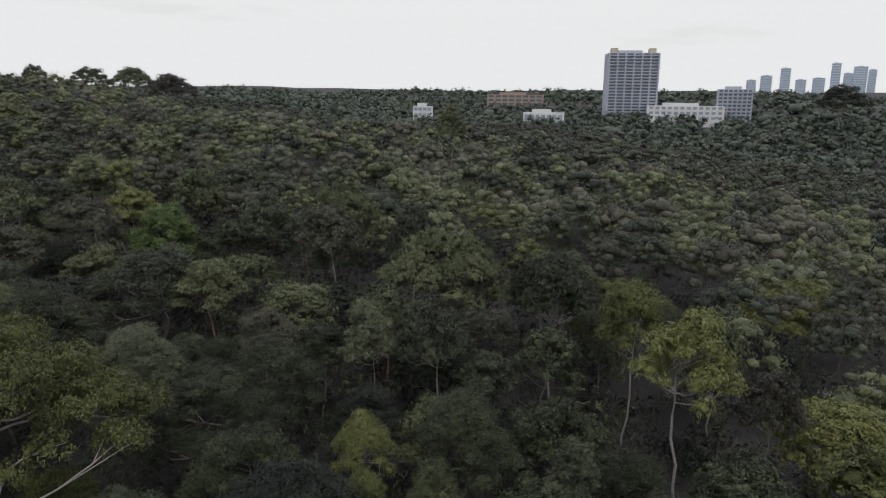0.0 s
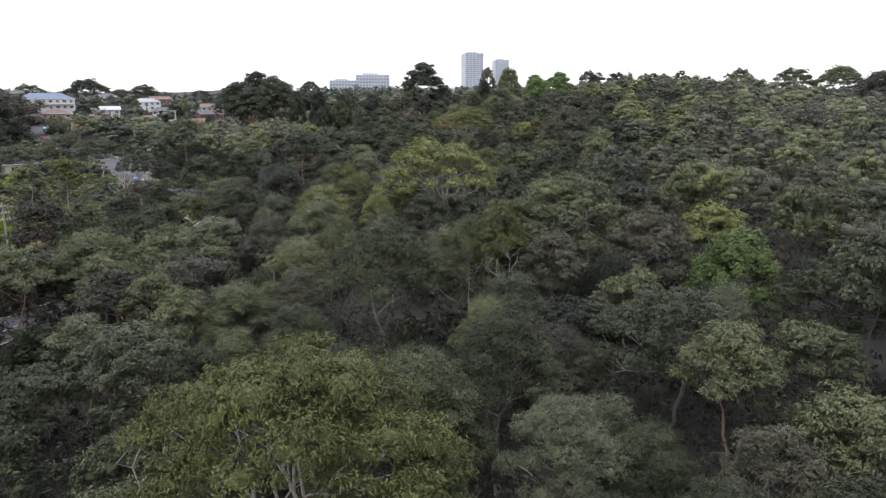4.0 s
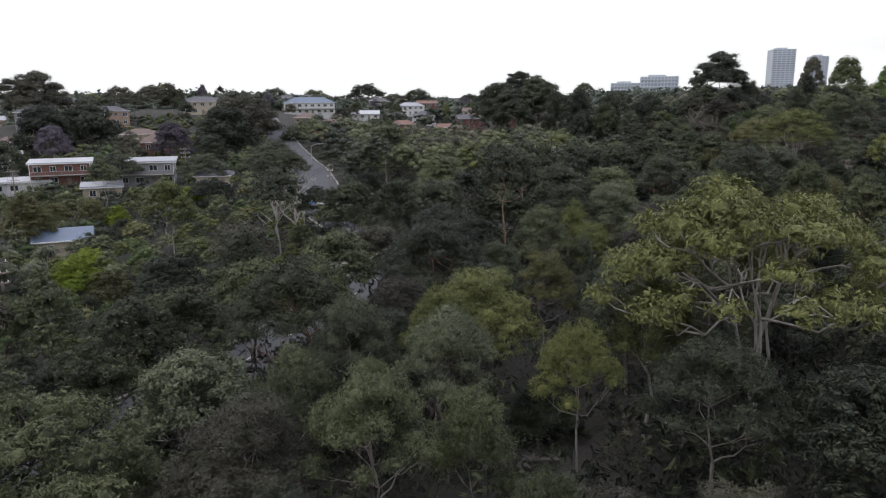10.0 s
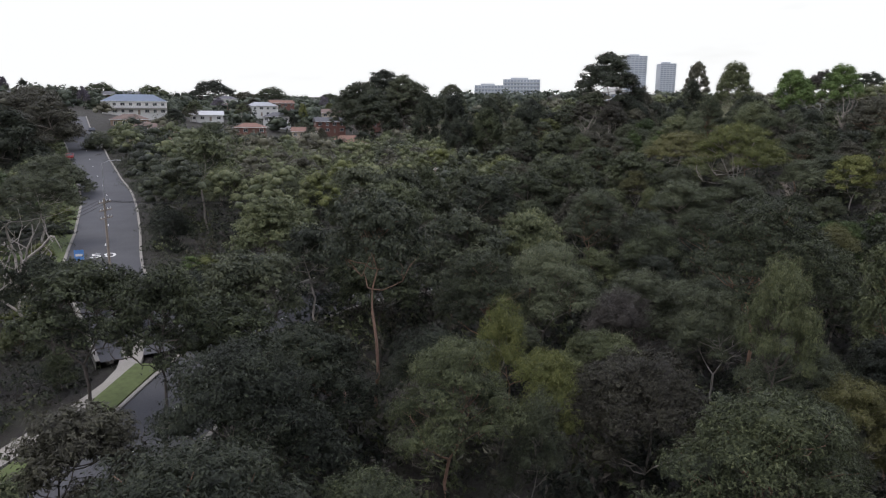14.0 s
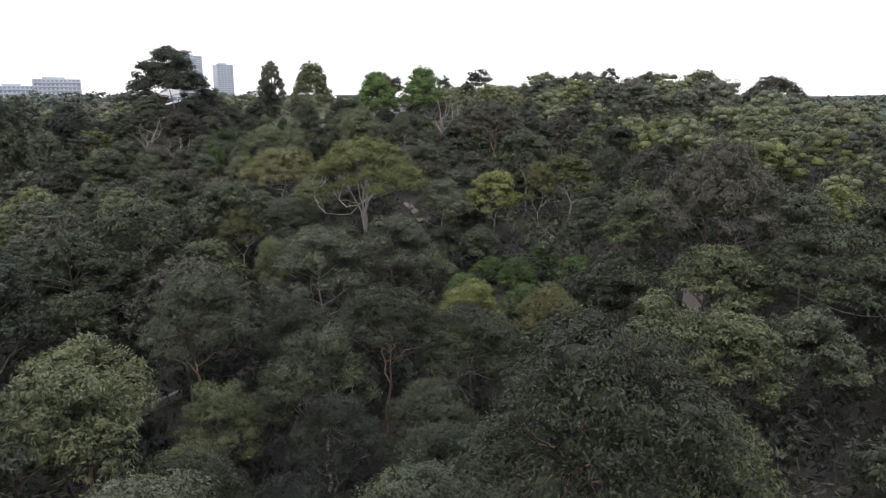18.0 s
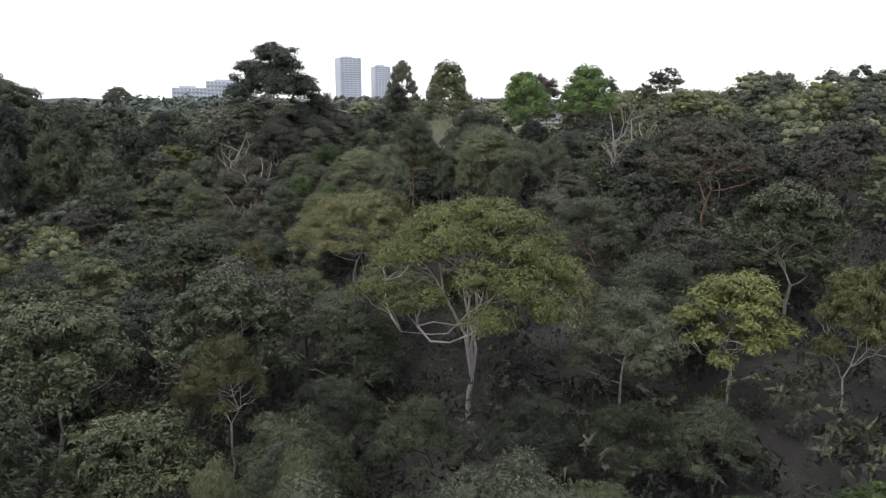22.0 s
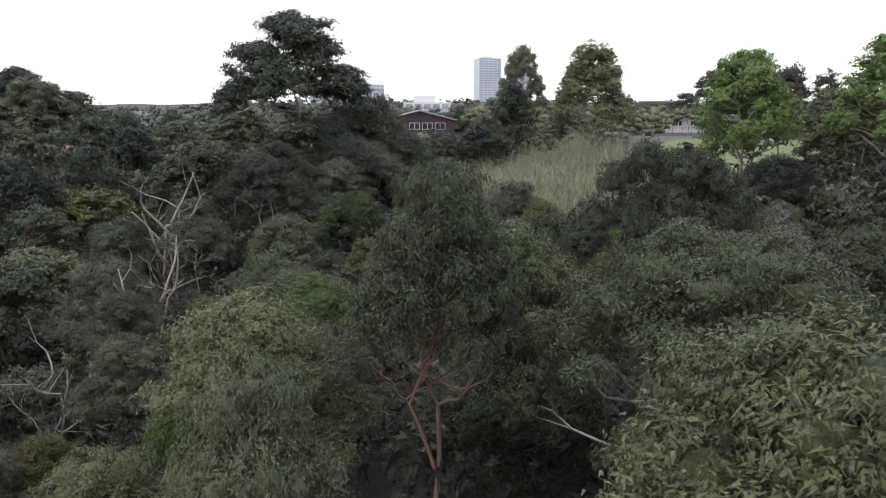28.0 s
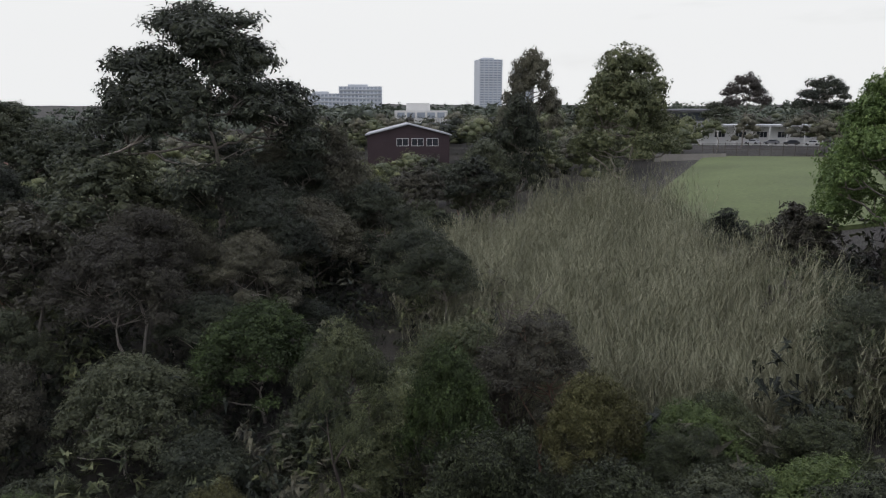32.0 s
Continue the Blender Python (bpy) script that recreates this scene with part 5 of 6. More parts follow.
# over the first slope of the valley
plant("near_gum", 19.9, -9.7, -14.0, 4.6, "olive", "grey")
plant("near_gum", 18.8, 5.6, -11.8, 7, "grey", "grey")
plant("near_gum", 11.5, -20.5, -13.0, 2.7, "grey", "grey")
plant("near_gum", 13.2, -25.8, -12.8, 3.4, "grey", "grey")
plant("near_gum", 30.1, -22.5, -10.2, 7.5, "olive", "dark")
plant("near_gum", 43.5, -34.7, -14.8, 6.9, "olive", "grey")
plant("near_gum", 21.8, -42.9, -12.5, 3.5, "yellow", "pale")
plant("near_gum", 13.7, -47.4, -12.2, 4.6, "yellow", "pale")
plant("near_gum", 55.4, -63.4, -20.2, 6.2, "yellow", "pale")
plant("near_gum", 17.2, -59.6, -20.1, 5.5, "yellow", "pale")
plant("near_gum", 13.7, -30.6, -17.7, 3, "grey", "dark")
plant("near_gum", 76.8, -56.5, -18.0, 4.5, "grey", "grey")
plant("near_gum", 105.9, -36.1, -14.9, 6.2, "olive", "grey")
plant("near_gum", -3.0, -25.2, -16.7, 2.5, "yellow", "pale")
plant("near_gum", -6.7, -26.5, -18.4, 2, "yellow", "pale")
plant("near_gum", -4.2, -30.5, -18.6, 2, "olive", "rust")
plant("near_gum", 2.0, -39.0, -19.3, 2.3, "grey", "grey")
plant("near_gum", -13.0, -10.1, -17.2, 3.3, "yellow", "pale")
plant("near_gum", 4.8, -14.8, -14.8, 4.2, "olive", "grey")
plant("near_gum", -1.5, -13.6, -15.1, 6, "olive", "grey")
plant("near_gum", 31.5, 25.1, -8.9, 6.2, "brown", "grey")
plant("near_gum", 173.1, -97.7, -23.9, 6.2, "olive", "grey")
plant("near_gum", 144.9, -55.1, -17.4, 6.2, "olive", "dark")
plant("near_gum", 61.9, -3.7, -10.8, 6.2, "brown", "grey")
plant("near_gum", 66.4, 21.5, -8.4, 6.2, "olive", "grey")
plant("near_gum", 88.1, -14.1, -11.9, 6.2, "olive", "dark")
plant("near_gum", 97.8, -76.5, -21.9, 6.2, "olive", "rust")
plant("near_gum", 3.6, 6.0, -11.8, 4.9, "olive", "grey")
plant("near_gum", 16.6, -2.5, -11.8, 3.9, "olive", "rust")
plant("broad", 34.8, 15.4, -9.5, 4.6, "bright", "grey")
plant("near_gum", 0.8, 24.8, -8.1, 5.8, "olive", "grey")
plant("near_gum", 18.9, 35.9, -8.7, 4, "yellow", "pale")
plant("near_gum", 26.7, 34.9, -5.9, 9, "olive", "grey")
plant("near_gum", 1.9, -4.8, -13.8, 3.8, "grey", "grey")
plant("near_gum", -5.9, -4.6, -14.7, 2, "olive", "grey")
plant("near_gum", 5.3, -10.0, -15.3, 2.1, "olive", "dark")
plant("near_gum", -21.0, 21.7, -14.5, 5.4, "grey", "rust")
plant("near_gum", -10.5, 2.1, -13.6, 3.5, "yellow", "pale")
plant("near_gum", -25.6, 54.2, -12.2, 6.4, "olive", "grey")
plant("near_gum", -16.9, 49.7, -11.4, 6.7, "olive", "dark")
plant("near_gum", -17.3, 28.5, -13.6, 3.5, "olive", "dark")
plant("near_gum", -25.8, 31.0, -15.7, 3.4, "grey", "rust")
plant("near_gum", -5.4, 34.0, -10.8, 4.4, "olive", "rust")
plant("near_gum", 36.5, 5.8, -11.1, 6.3, "olive", "dark")
plant("near_gum", -12.1, 26.4, -13.1, 4.2, "olive", "dark")
plant("near_gum", -28.2, 21.8, -16.6, 4, "grey", "rust")

# along the valley towards the road
plant("near_gum", 11.8, 22.3, -7.1, 3.1, "yellow", "pale")
plant("near_gum", 9.2, 24.3, -8.2, 2.4, "olive", "grey")
plant("near_gum", 18.1, 23.3, -10.3, 3.7, "brown", "dark")
plant("near_gum", -7.0, 26.8, -12.4, 3, "brown", "rust")
plant("near_gum", -8.2, 15.5, -13.3, 1.7, "olive", "rust")
plant("near_gum", 5.1, 11.4, -12.4, 3.1, "olive", "grey")
plant("near_gum", -16.9, 14.6, -14.4, 2.9, "olive", "dark")
plant("near_gum", 1.4, 83.4, -8.3, 5.8, "dark", "rust")
plant("near_gum", -8.2, 66.1, -8.6, 5.1, "olive", "rust")
plant("near_gum", 5.3, 68.3, -9.6, 4.6, "yellow", "pale")
plant("near_gum", -32.6, 55.5, -14.1, 5.8, "olive", "rust")
plant("near_gum", -15.1, 40.0, -12.5, 5.1, "brown", "grey")
plant("near_gum", -19.8, 35.1, -13.6, 3.3, "olive", "rust")
plant("near_gum", -12.9, 30.5, -13.9, 2.8, "olive", "dark")
plant("near_gum", 9.6, 65.7, -17.3, 3.3, "olive", "grey")
plant("near_gum", -1.2, 38.8, -11.2, 2, "olive", "grey")
plant("near_gum", 9.3, 40.1, -11.8, 2.1, "olive", "dark")
plant("near_gum", -18.0, 72.0, -11.3, 4.4, "olive", "grey")
plant("near_gum", -20.0, 95.8, -10.1, 3.7, "brown", "grey")
plant("near_gum", 2.3, 94.1, -8.4, 5.3, "dark", "grey")
plant("near_gum", 2.1, 65.0, -9.8, 2.7, "yellow", "pale")
plant("near_gum", 10.7, 75.3, -9.6, 2.9, "gold", "pale")
plant("near_gum", 16.1, 63.0, -9.0, 3.6, "yellow", "pale")
plant("near_gum", -5.5, 55.5, -10.9, 2.7, "olive", "grey")
plant("near_gum", -1.5, 56.3, -11.5, 1.9, "olive", "grey")
plant("near_gum", 7.4, 84.2, -10.4, 3.2, "olive", "rust")

# round the road and the gully
plant("near_gum", -8.1, 85.6, -9.8, 4.6, "olive", "dark")
plant("near_gum", -18.1, 89.6, -10.3, 2.6, "grey", "dark")
plant("near_gum", -7.6, 73.1, -10.4, 2.8, "yellow", "pale")
plant("near_gum", -12.1, 73.5, -10.7, 2.4, "yellow", "pale")
plant("near_gum", 20.5, 78.6, -11.7, 2.8, "grey", "dark")
plant("near_gum", 29.6, 88.4, -10.8, 3, "olive", "grey")
plant("near_gum", 36.0, 155.7, -5.6, 7.3, "olive", "grey")
plant("near_gum", 20.1, 123.9, -6.8, 5.7, "dark", "dark")
plant("near_gum", -3.3, 103.2, -6.6, 3.5, "olive", "dark")
plant("near_gum", 0.0, 107.3, -9.6, 4.6, "olive", "grey")
plant("near_gum", 2.1, 129.1, -5.4, 4.8, "olive", "dark")
plant("near_gum", 26.9, 126.2, -7.1, 3.7, "olive", "dark")
plant("near_gum", 38.2, 136.0, -5.8, 4, "grey", "rust")
plant("near_gum", 39.4, 105.7, -3.3, 5.8, "olive", "rust")
plant("near_gum", 33.6, 90.0, -10.8, 3, "gold", "pale")
plant("near_gum", 43.2, 158.8, -4.1, 5.2, "olive", "grey")
plant("near_gum", 27.5, 144.8, -5.2, 5, "dark", "grey")
plant("near_gum", 15.1, 136.8, -4.9, 4.4, "olive", "grey")
plant("near_gum", 29.8, 132.5, -7.9, 4, "olive", "rust")
plant("near_gum", 41.6, 144.1, -7.2, 5.2, "brown", "grey")
plant("near_gum", 41.4, 95.0, -4.0, 2.9, "olive", "rust")
plant("near_gum", 30.9, 92.5, -4.6, 2.3, "olive", "dark")
plant("near_gum", 77.2, 108.6, -4.5, 7, "olive", "grey")
plant("near_gum", 58.6, 112.9, -7.1, 3.5, "olive", "rust")
plant("near_gum", 38.3, 113.7, -11.6, 4.8, "grey", "grey")
plant("near_gum", 36.4, 87.7, -11.8, 2.6, "gold", "pale")

# over the gully to the slope
plant("near_gum", 54.0, 144.3, -6.0, 5.2, "grey", "grey")
plant("near_gum", 60.5, 141.4, -5.3, 4.4, "grey", "dark")
plant("near_gum", 48.2, 128.2, -7.7, 4.2, "olive", "rust")
plant("near_gum", 56.4, 128.0, -8.6, 3, "yellow", "grey")
plant("near_gum", 59.1, 122.4, -8.6, 3, "gold", "grey")
plant("near_gum", 73.5, 115.7, -6.5, 5.1, "olive", "grey")
plant("near_gum", 79.7, 118.7, 1.5, 6.2, "brown", "dark")
plant("near_gum", 62.1, 110.0, -8.8, 4.2, "olive", "dark")
plant("near_gum", 84.2, 149.2, -3.2, 4, "yellow", "pale")
plant("near_gum", 89.5, 141.8, -1.1, 3.7, "yellow", "pale")
plant("near_gum", 58.8, 168.7, -4.0, 5, "olive", "grey")
plant("near_gum", 74.7, 182.2, -0.8, 6.6, "gold", "pale")
plant("near_gum", 33.7, 146.9, -8.2, 3, "olive", "dark")
plant("near_gum", 48.7, 172.1, -5.0, 5.4, "olive", "grey")
plant("near_gum", 53.5, 187.5, -5.3, 3.9, "olive", "grey")
plant("near_gum", 61.0, 188.6, -4.2, 4.6, "olive", "rust")
plant("near_gum", 61.9, 174.9, -4.2, 5, "brown", "grey")
plant("near_gum", 57.1, 163.8, -6.5, 2.9, "gold", "pale")
plant("near_gum", 87.8, 165.8, -0.3, 4, "grey", "rust")
plant("near_gum", 97.9, 193.8, 4.7, 6.6, "olive", "grey")
plant("near_gum", 85.1, 201.8, 2.1, 4.2, "olive", "grey")
plant("near_gum", 56.0, 148.8, -6.7, 1.8, "olive", "grey")
plant("near_gum", 53.4, 151.5, -7.7, 1.7, "olive", "rust")
plant("near_gum", 84.9, 142.7, -1.8, 2.3, "gold", "pale")
plant("near_gum", 93.5, 151.9, 1.5, 4.4, "olive", "grey")
plant("near_gum", 105.8, 168.4, 6.0, 6.2, "brown", "rust")

# up the slope to the park
plant("near_gum", 79.8, 168.8, -1.0, 3.3, "brown", "rust")
plant("near_gum", 64.8, 196.9, -4.6, 5.2, "olive", "grey")
plant("near_gum", 65.2, 183.9, -4.5, 2.6, "gold", "pale")
plant("near_gum", 54.3, 194.7, -6.4, 4.2, "olive", "grey")
plant("near_gum", 69.4, 366.5, -3.1, 6.2, "olive", "rust")
plant("near_gum", 50.1, 290.1, -6.9, 6.2, "olive", "dark")
plant("near_gum", 58.6, 232.3, -6.4, 6.2, "brown", "rust")
plant("near_gum", 84.1, 192.7, 2.9, 2.4, "grey", "dark")
plant("near_gum", 91.0, 199.4, 6.4, 3.2, "olive", "rust")
plant("near_gum", 92.5, 185.9, 4.7, 4.5, "olive", "dark")
plant("near_gum", 88.5, 183.6, 2.9, 1.7, "olive", "dark")
plant("near_gum", 91.1, 180.9, 2.0, 1.8, "olive", "grey")
plant("near_gum", 78.2, 188.0, -1.6, 2.1, "gold", "pale")
plant("near_gum", 80.4, 184.5, -1.3, 1.7, "gold", "pale")
plant("near_gum", 78.1, 192.2, -1.5, 1.7, "olive", "dark")
plant("near_gum", 88.3, 187.6, 1.1, 1.7, "grey", "grey")
plant("broad", 82.7, 206.8, -2.4, 2.2, "bright", "grey")
plant("near_gum", 66.0, 238.8, -5.5, 5.3, "olive", "grey")
plant("near_gum", 78.2, 233.2, -2.3, 4.8, "brown", "rust")
plant("near_gum", 100.1, 228.0, 3.5, 2.3, "olive", "dark")
plant("broad", 103.7, 226.1, 3.1, 2, "bright", "dark")
plant("near_gum", 110.7, 221.4, 0.5, 2.2, "olive", "grey")
plant("near_gum", 110.2, 213.0, 3.2, 3, "grey", "rust")
plant("near_gum", 101.3, 215.0, 1.4, 4.5, "olive", "dark")
plant("near_gum", 95.3, 225.7, -0.6, 1.7, "gold", "pale")
plant("near_gum", 96.2, 223.0, -0.5, 1.8, "olive", "rust")
plant("broad", 88.6, 229.6, -1.9, 2.5, "bright", "rust")
plant("broad", 99.9, 219.9, -0.8, 1.7, "bright", "grey")

# garden trees of the suburb
plant("broad", -46.5, 110.0, -17.1, 4.3, "lime", "grey")
plant("broad", -61.7, 145.6, -13.9, 2.7, "gold", "grey")
plant("broad", -65.9, 132.4, -11.9, 4.6, "gold", "dark")
plant("gum", -43.2, 132.0, -9.5, 3.7, "olive", "pale")
plant("broad", -79.4, 231.0, -2.3, 6.7, "mauve", "grey")
plant("gum", -108.0, 218.3, -2.4, 5.7, "mauve", "pale")
plant("sheoak", -93.9, 284.2, 6.4, 3.5, "dark", "dark")
plant("broad", -124.0, 271.8, 3.9, 15.3, "dark", "grey")
plant("broad", -132.3, 256.3, 2.9, 12.5, "dark", "grey")
plant("broad", -122.7, 215.6, -6.3, 8.8, "dark", "grey")
plant("gum", -69.5, 270.8, 6.6, 16.5, "brown", "grey")
plant("gum", -42.9, 205.3, -6.4, 8.9, "dark", "grey")
plant("gum", -45.9, 162.7, -12.1, 5.9, "dark", "grey")
plant("broad", -55.9, 103.0, -14.2, 4, "dark", "dark")
plant("gum", -74.6, 184.2, -8.2, 6.2, "dark", "grey")
plant("broad", -53.4, 81.4, -14.8, 4.7, "lime", "grey")
plant("broad", -39.2, 103.6, -18.0, 4.4, "gold", "grey")
plant("broad", -49.0, 118.0, -17.6, 4, "lime", "grey")
plant("broad", -72.0, 152.0, -15.4, 3.2, "gold", "grey")
plant("broad", -58.0, 147.0, -15.6, 2.6, "lime", "grey")
plant("broad", -81.0, 163.0, -13.6, 3.4, "olive", "grey")
plant("gum", -70.0, 168.0, -8.4, 4.2, "olive", "pale")
plant("gum", -84.0, 212.0, -4.0, 5, "brown", "pale")
plant("gum", -62.0, 214.0, -5.4, 5.2, "dark", "pale")
plant("sheoak", -52.2, 272.9, -2.3, 4.7, "dark", "dark")
plant("broad", -67.6, 247.3, 2.0, 12.8, "dark", "grey")
plant("gum", -31.4, 164.2, -6.2, 6.3, "dark", "pale")
plant("gum", -55.3, 187.1, -8.7, 6.7, "dark", "grey")
plant("broad", -51.1, 385.4, 1.9, 5.5, "dark", "grey")
plant("broad", -20.2, 258.5, -2.9, 8.5, "olive", "grey")
plant("broad", -32.7, 235.9, -9.5, 5.4, "dark", "grey")
plant("broad", -28.2, 468.7, 5.2, 5.1, "brown", "grey")
plant("tall", 50.7, 391.6, 17.3, 12.6, "dark", "grey")
plant("broad", 33.6, 378.6, 9.0, 12.1, "dark", "grey")
plant("gum", -80.8, 196.6, -9.7, 4.1, "mauve", "pale")
plant("broad", -49.7, 161.4, -14.0, 3.6, "lime", "grey")
plant("broad", -23.8, 227.3, -10.3, 6.6, "olive", "grey")

# the skyline
plant("broad", 135.5, 232.4, 14.1, 5.3, "fresh", "grey")
plant("broad", 140.8, 220.7, 14.5, 6, "fresh", "grey")
plant("gum", 147.0, 238.3, 13.7, 2.6, "twig", "grey")
plant("gum", 155.1, 215.0, 14.7, 3.9, "brown", "pale")
plant("tall", 43.6, 410.4, 20.6, 14.3, "dark", "grey")
plant("broad", 31.1, 389.4, 14.6, 15.2, "dark", "grey")
plant("broad", 58.3, 401.2, 14.4, 12.7, "dark", "grey")
plant("tall", -177.8, 335.8, 18.2, 16.6, "brown", "pale")
plant("gum", -189.8, 338.3, 16.4, 10.8, "brown", "pale")
plant("broad", 69.4, 389.4, 8.3, 14.1, "dark", "grey")
plant("gum", 115.9, 599.1, 21.1, 9.8, "dark", "grey")
plant("broad", -77.4, 299.8, 8.4, 17.1, "brown", "grey")
plant("gum", -130.9, 312.5, 11.4, 8, "brown", "pale")
plant("gum", -126.9, 335.7, 12.6, 8.5, "brown", "pale")
plant("broad", -141.1, 307.9, 6.7, 14.8, "dark", "grey")
plant("gum", -64.0, 626.6, 22.3, 17.6, "dark", "grey")
plant("gum", -21.0, 649.8, 18.4, 18.2, "olive", "grey")
plant("gum", -107.0, 620.6, 17.7, 15.1, "olive", "grey")
plant("gum", 23.2, 610.0, 13.3, 12.2, "olive", "grey")
plant("gum", -125.6, 555.6, 17.3, 13.7, "olive", "grey")
plant("broad", -25.7, 309.2, -2.1, 11, "olive", "grey")
plant("gum", -38.6, 609.0, 13.7, 12.2, "brown", "grey")
plant("gum", 254.6, 368.8, 22.9, 7.5, "twig", "grey")
plant("gum", 261.3, 347.3, 21.1, 8.9, "dark", "grey")
plant("gum", 254.0, 324.6, 19.9, 4.9, "dark", "grey")
plant("gum", 229.3, 351.8, 14.6, 4.9, "dark", "grey")
plant("gum", 142.2, 2.0, 2.7, 4.6, "olive", "pale")
plant("gum", 629.6, -232.9, 20.8, 22.8, "dark", "grey")
plant("gum", 298.6, 192.9, 16.1, 14.8, "brown", "grey")
plant("gum", 299.4, 243.3, 19.9, 12.2, "olive", "grey")
plant("gum", 316.5, 230.3, 20.5, 12.6, "olive", "grey")
plant("gum", 300.5, 281.6, 21.4, 7.8, "dark", "grey")


# ---- the rest of the bush: scattered between the trees placed above ----
def in_sight(x, y):
    """The part of the plan on the flight's open side."""
    if y < -62 - 0.36 * (x + 43):
        return False
    if y > -25 and x < -25 - 0.66 * (y + 25):
        return False
    return True


def off_limits(x, y, r):
    for (ax, ay), (bx, by), w in KEEP_CLEAR:
        d = Vector((bx - ax, by - ay))
        t = max(0, min(1, (Vector((x - ax, y - ay)).dot(d)) / max(d.length_squared, 1e-6)))
        if (Vector((x, y)) - Vector((ax, ay)) - d * t).length < w + r * 0.6:
            return True
    return False


cells = {}


def crowded(x, y, r):
    i, j = int(x // 8), int(y // 8)
    for a in (-1, 0, 1):
        for b in (-1, 0, 1):
            for px_, py_, pr in cells.get((i + a, j + b), ()):
                if math.hypot(x - px_, y - py_) < (r + pr) * 0.70:
                    return True
    return False


def settle(x, y, r):
    cells.setdefault((int(x // 8), int(y // 8)), []).append((x, y, r))


# gums and garden trees that stand out over the roofs of the crest
crest = random.Random(77)
for i in range(64):
    x, y = crest.uniform(-250, 90), crest.uniform(300, 520)
    if y < 390 and x > -110 and x < 0 or off_limits(x, y, 1.5):
        continue
    kind = crest.choice(("gum", "gum", "gum", "broad", "sheoak"))
    plant(kind, x, y, None, crest.uniform(2.6, 4.8) * (0.6 if kind == "sheoak" else 1), crest.choice(("olive", "dark", "grey", "brown", "yellow", "dark", "mauve")), crest.choice(("pale", "grey")), crest.randrange(12), crest.uniform(8, 15))
for p in planted:
    settle(*p)
bush = random.Random(5)
far_spots = {k: [] for k in ("olive", "grey", "brown", "yellow", "dark", "bright", "gold")}
count, rim = 0, []
for i in range(72000):
    x, y = bush.uniform(-140, 420), bush.uniform(-190, 440)
    if y > 330 and x < 32:
        continue
    if not in_sight(x, y):
        if y < 60 and x < 140 and not crowded(x, y, 5) and not off_limits(x, y, 5):
            settle(x, y, 5)
            rim.append((x, y, ground(x, y), bush.uniform(3.5, 5.5), bush.uniform(10, 15)))
        continue
    d = from_line(x, y)
    r = bush.uniform(3.0, 5.4) if d < 110 else bush.uniform(3.4, 6.2)
    thin = BUSH(x, y)
    if thin < 0.5:
        r *= 0.52
    if crowded(x, y, r * (1 if thin > 0.5 else 0.9 / thin ** 0.5)) or off_limits(x, y, r):
        continue
    settle(x, y, r)
    z = ground(x, y)
    tame = thin < 0.5
    high = (15.0 - 4.0 * min(max((y - 110) / 90, 0), 1)) * bush.uniform(0.70, 1.14) * (0.30 if tame else 1)
    high *= 1 - 0.32 * bump_at(x, y, 130, 172, 42, 42)
    leaf = bush.choices(["olive", "grey", "brown", "yellow", "dark"], [6, 1.6, 1.8, 2.0, 1.6])[0]
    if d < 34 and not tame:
        # lower trees between the large gums beside the flight, gap shade in darker leaves
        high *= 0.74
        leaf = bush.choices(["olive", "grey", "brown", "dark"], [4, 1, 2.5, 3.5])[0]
    if tame:
        leaf = bush.choices(["olive", "yellow", "bright", "gold", "dark"], [3, 2, 1.6, 0.8, 1.6])[0]
    if d > 60 and not tame:
        leaf = bush.choices(["olive", "brown", "dark", "grey"], [5, 4, 2.4, 1])[0]
    if d > 100:
        far_spots[leaf].append((x, y, z, r, high))
        continue
    k = bush.random()
    kind = "gum"
    if d < 32 and count < 80:
        kind = "near_gum"
        count += 1
    elif k < 0.12:
        kind, leaf, high = "sheoak", bush.choice(["olive", "dark", "grey"]), high * 0.8
    elif k < 0.20:
        kind, leaf, high = "broad", bush.choice(["dark", "olive"]), high * 0.85
    elif d > 44:
        far_spots[leaf].append((x, y, z, r, high))
        continue
    plant(kind, x, y, None, r * (0.7 if kind == "sheoak" else 1), leaf, bush.choice(["grey", "grey", "dark", "dark", "rust", "pale"] ), bush.randrange(12), high, note=False)

# young trees and tall shrubs between the crowns
saplings = {k: [] for k in ("olive", "dark", "brown", "twig")}
for i in range(15000):
    x, y = bush.uniform(-130, 200), bush.uniform(-80, 290)
    if not in_sight(x, y) or from_line(x, y) > 95 or off_limits(x, y, 1.2) or bush.random() > (0.95 if from_line(x, y) < 42 else 0.5):
        continue
    small = 0.5 if BUSH(x, y) < 0.5 else 1
    saplings[bush.choice(("olive", "dark", "dark", "brown", "twig"))].append((x, y, ground(x, y), bush.uniform(1.4, 2.6) * (0.5 + small / 2), bush.uniform(2.2, 5.5) * small))

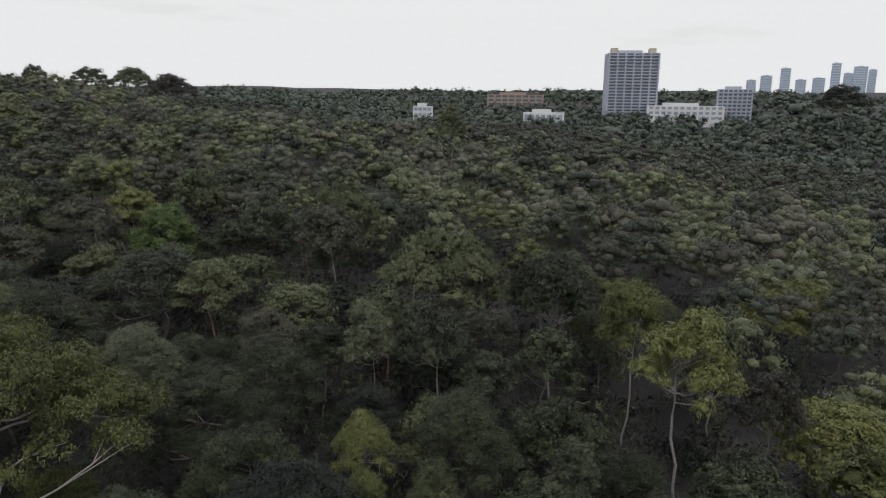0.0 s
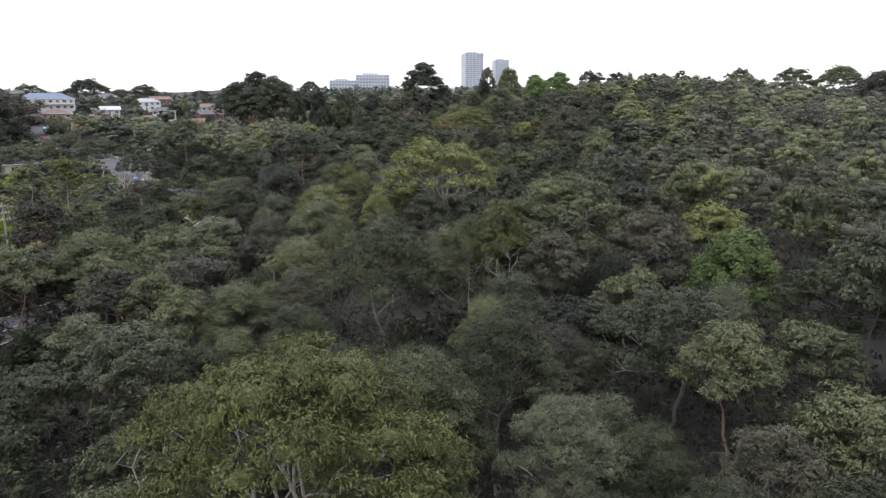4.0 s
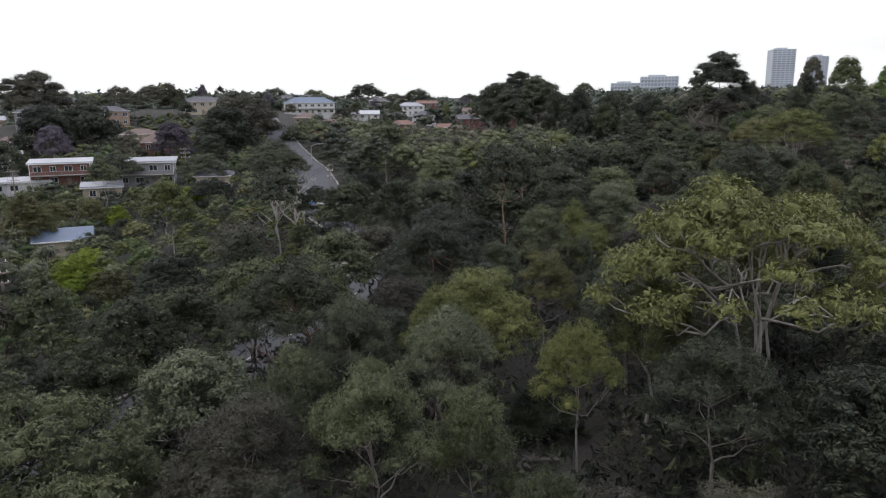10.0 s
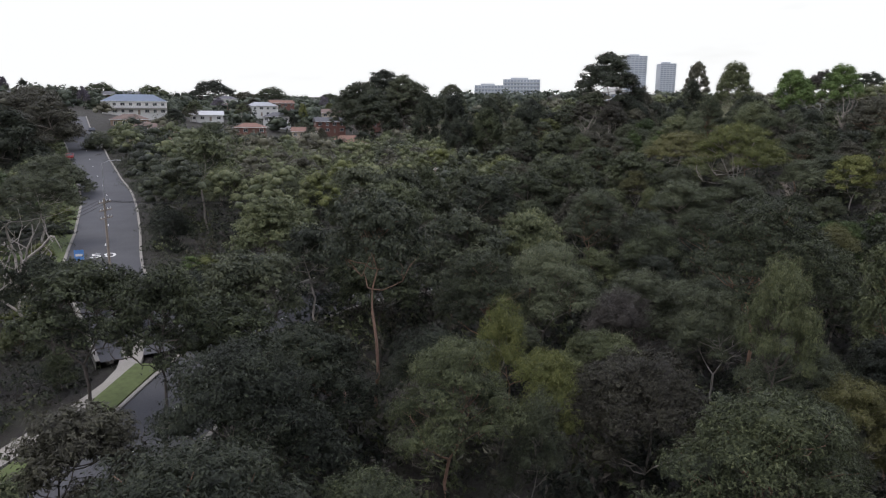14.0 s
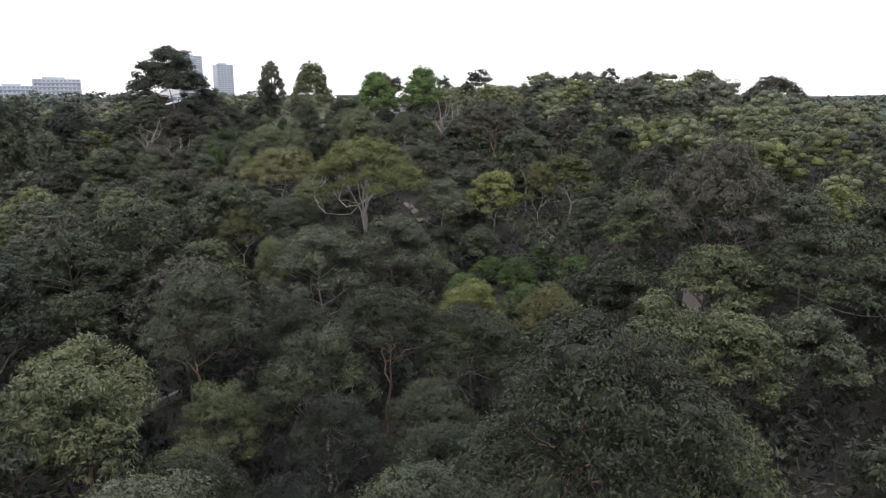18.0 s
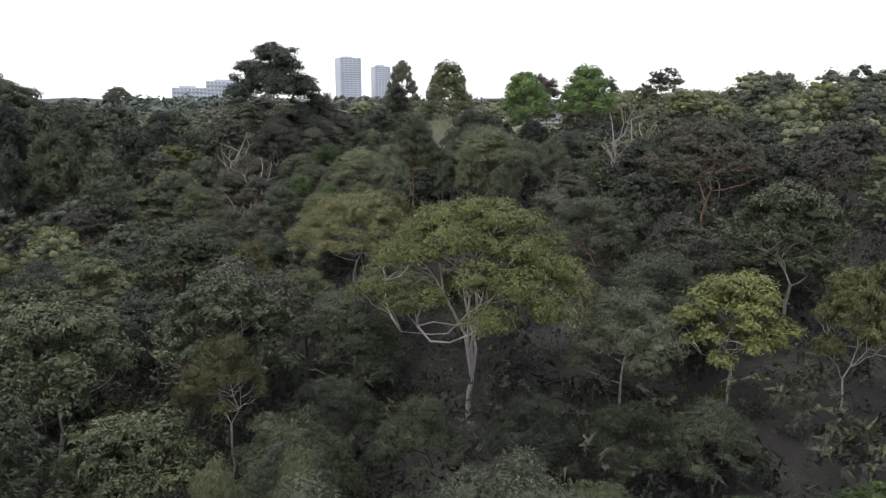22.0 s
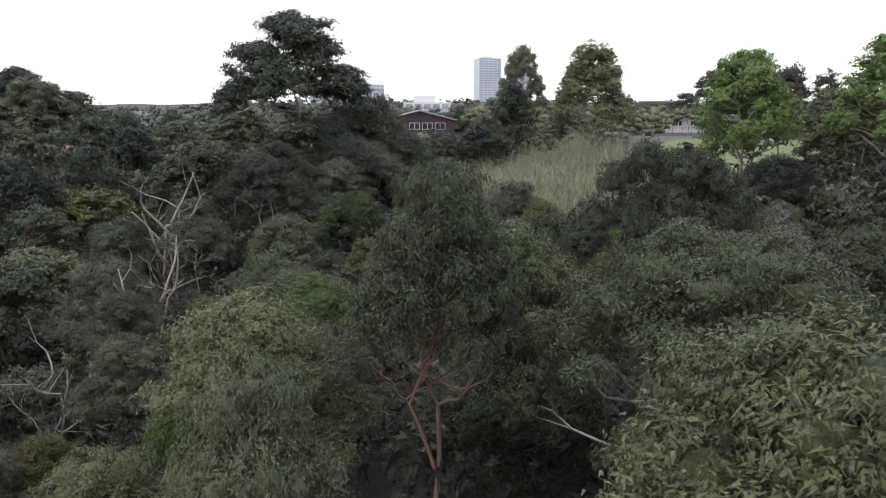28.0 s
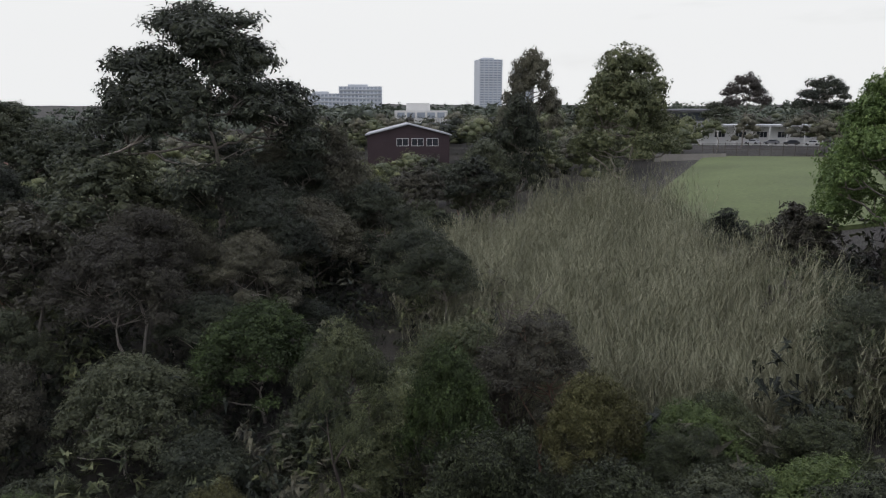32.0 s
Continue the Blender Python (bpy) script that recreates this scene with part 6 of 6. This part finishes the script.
# shrubs and saplings that cover the ground below the crowns: one mass
low = np.random.default_rng(3)
parts_v, parts_f, smooth_faces, base = [], [], [], 0
for i in range(24000):
    x, y = low.uniform(-90, 170), low.uniform(-60, 300)
    if not in_sight(x, y) or off_limits(x, y, 0.6) or (from_line(x, y) > 45 and not (-90 < x < 25 and 90 < y)):
        continue
    s = low.uniform(0.7, 2.0)
    v, f, solid = leaf_cloud(low, [((x + low.normal() * s * 0.6, y + low.normal() * s * 0.6, ground(x, y) + s * 0.3), s * low.uniform(0.5, 1)) for _ in range(2)], 22, 0.36, 0.14, -0.3, 0.8, 0, -0.3, (), 0, 0, 0)
    smooth_faces.append(np.arange(len(f)) < solid)
    parts_v.append(v)
    parts_f.append(f + base)
    base += len(v)
# the dark leaf colour carries the shade of the gaps between crowns
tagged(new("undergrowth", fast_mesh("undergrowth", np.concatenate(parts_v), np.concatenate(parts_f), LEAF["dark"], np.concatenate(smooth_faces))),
       "ferns and shrubs covering the bush floor, green darkened for gap shade", "undergrowth", "", "stuff")


# woods past the near trees
def woods(name, spots, seed, caps, density, size, label, mat, width=0.42, fill=1.8, flat=0.85, core=0.62, spread=1.0):
    rng = np.random.default_rng(seed)
    shapes = []
    for k in range(10):
        q = crown_caps(rng, 0.8, 1.0, rng.uniform(0.7, 0.95), caps, fill, flat)
        shapes.append(crown_leaves(rng, q, density, size, size * width, 0.5, -0.2, core, 4, 0.05, 0, 0.5))
    vs, fs, sm, base = [], [], [], 0
    for x, y, z, r, h in spots:
        v, f, solid = shapes[rng.integers(10)]
        r *= spread
        a = rng.uniform(0, 6.28)
        ca, sa = math.cos(a), math.sin(a)
        w = np.stack([(v[:, 0] * ca - v[:, 1] * sa) * r + x, (v[:, 0] * sa + v[:, 1] * ca) * r + y, v[:, 2] * r * 1.1 + z + h - r * 0.8], 1)
        vs.append(w)
        fs.append(f + base)
        sm.append(np.arange(len(f)) < solid)
        base += len(v)
    return tagged(new(name, fast_mesh(name, np.concatenate(vs), np.concatenate(fs), mat, np.concatenate(sm))), label, "woods", "", "stuff")


for i, leaf in enumerate(far_spots):
    near, mid, far = [], [], []
    for q in far_spots[leaf]:
        d = from_line(q[0], q[1])
        (near if d < 85 else mid if d < 190 else far).append(q)
    woods("bush_canopy", near, 34 + i, 20, 95, 0.078, WORDS[leaf] + " gum canopy covering the hillside past the near trees", LEAF[leaf], spread=1.1)
    woods("hill_canopy", mid, 4 + i, 12, 48, 0.098, WORDS[leaf] + " gum canopy on the hillside", LEAF[leaf], spread=1.2)
    woods("ridge_canopy", far, 24 + i, 5, 12, 0.19, WORDS[leaf] + " gum canopy on the slopes beyond", LEAF[leaf], spread=1.2)
for i, leaf in enumerate(saplings):
    woods("understorey", saplings[leaf], 14 + i, 3, 8, 0.32, WORDS[leaf] + " young trees and tall shrubs below the gums", LEAF[leaf], 0.3, core=0)
woods("rim_canopy", rim, 40, 5, 20, 0.2, "olive gum canopy on the slope behind the start of the flight", LEAF["olive"])
beyond = []
while len(beyond) < 4600:
    a, d = bush.uniform(-0.75, 2.3), 330 * math.exp(bush.uniform(0, 1.25) ** 1.4)
    x, y = 40 + math.sin(a) * d, 100 + math.cos(a) * d
    r = bush.uniform(4, 8) * (1 + d / 900)
    if off_limits(x, y, r) or (-140 < x < 420 and -190 < y < (440 if x > 32 else 330)):
        continue
    town = -330 < x < 110 and y > 330
    if town and bush.random() < 0.5:
        continue
    beyond.append((x, y, ground(x, y), r * (0.7 if town else 1), bush.uniform(5, 11) if town else bush.uniform(9, 15)))
for i in range(170):
    x, y = bush.uniform(455, 650), bush.uniform(-260, 70)
    if not off_limits(x, y, 5):
        beyond.append((x, y, ground(x, y), bush.uniform(4.5, 7), bush.uniform(9, 15)))
# the far leaf colour holds a little painted haze
woods("far_woods", beyond, 6, 3, 3.5, 0.32, "far woods and garden trees over the hills, slight haze in their green", LEAF["far"], 0.6)
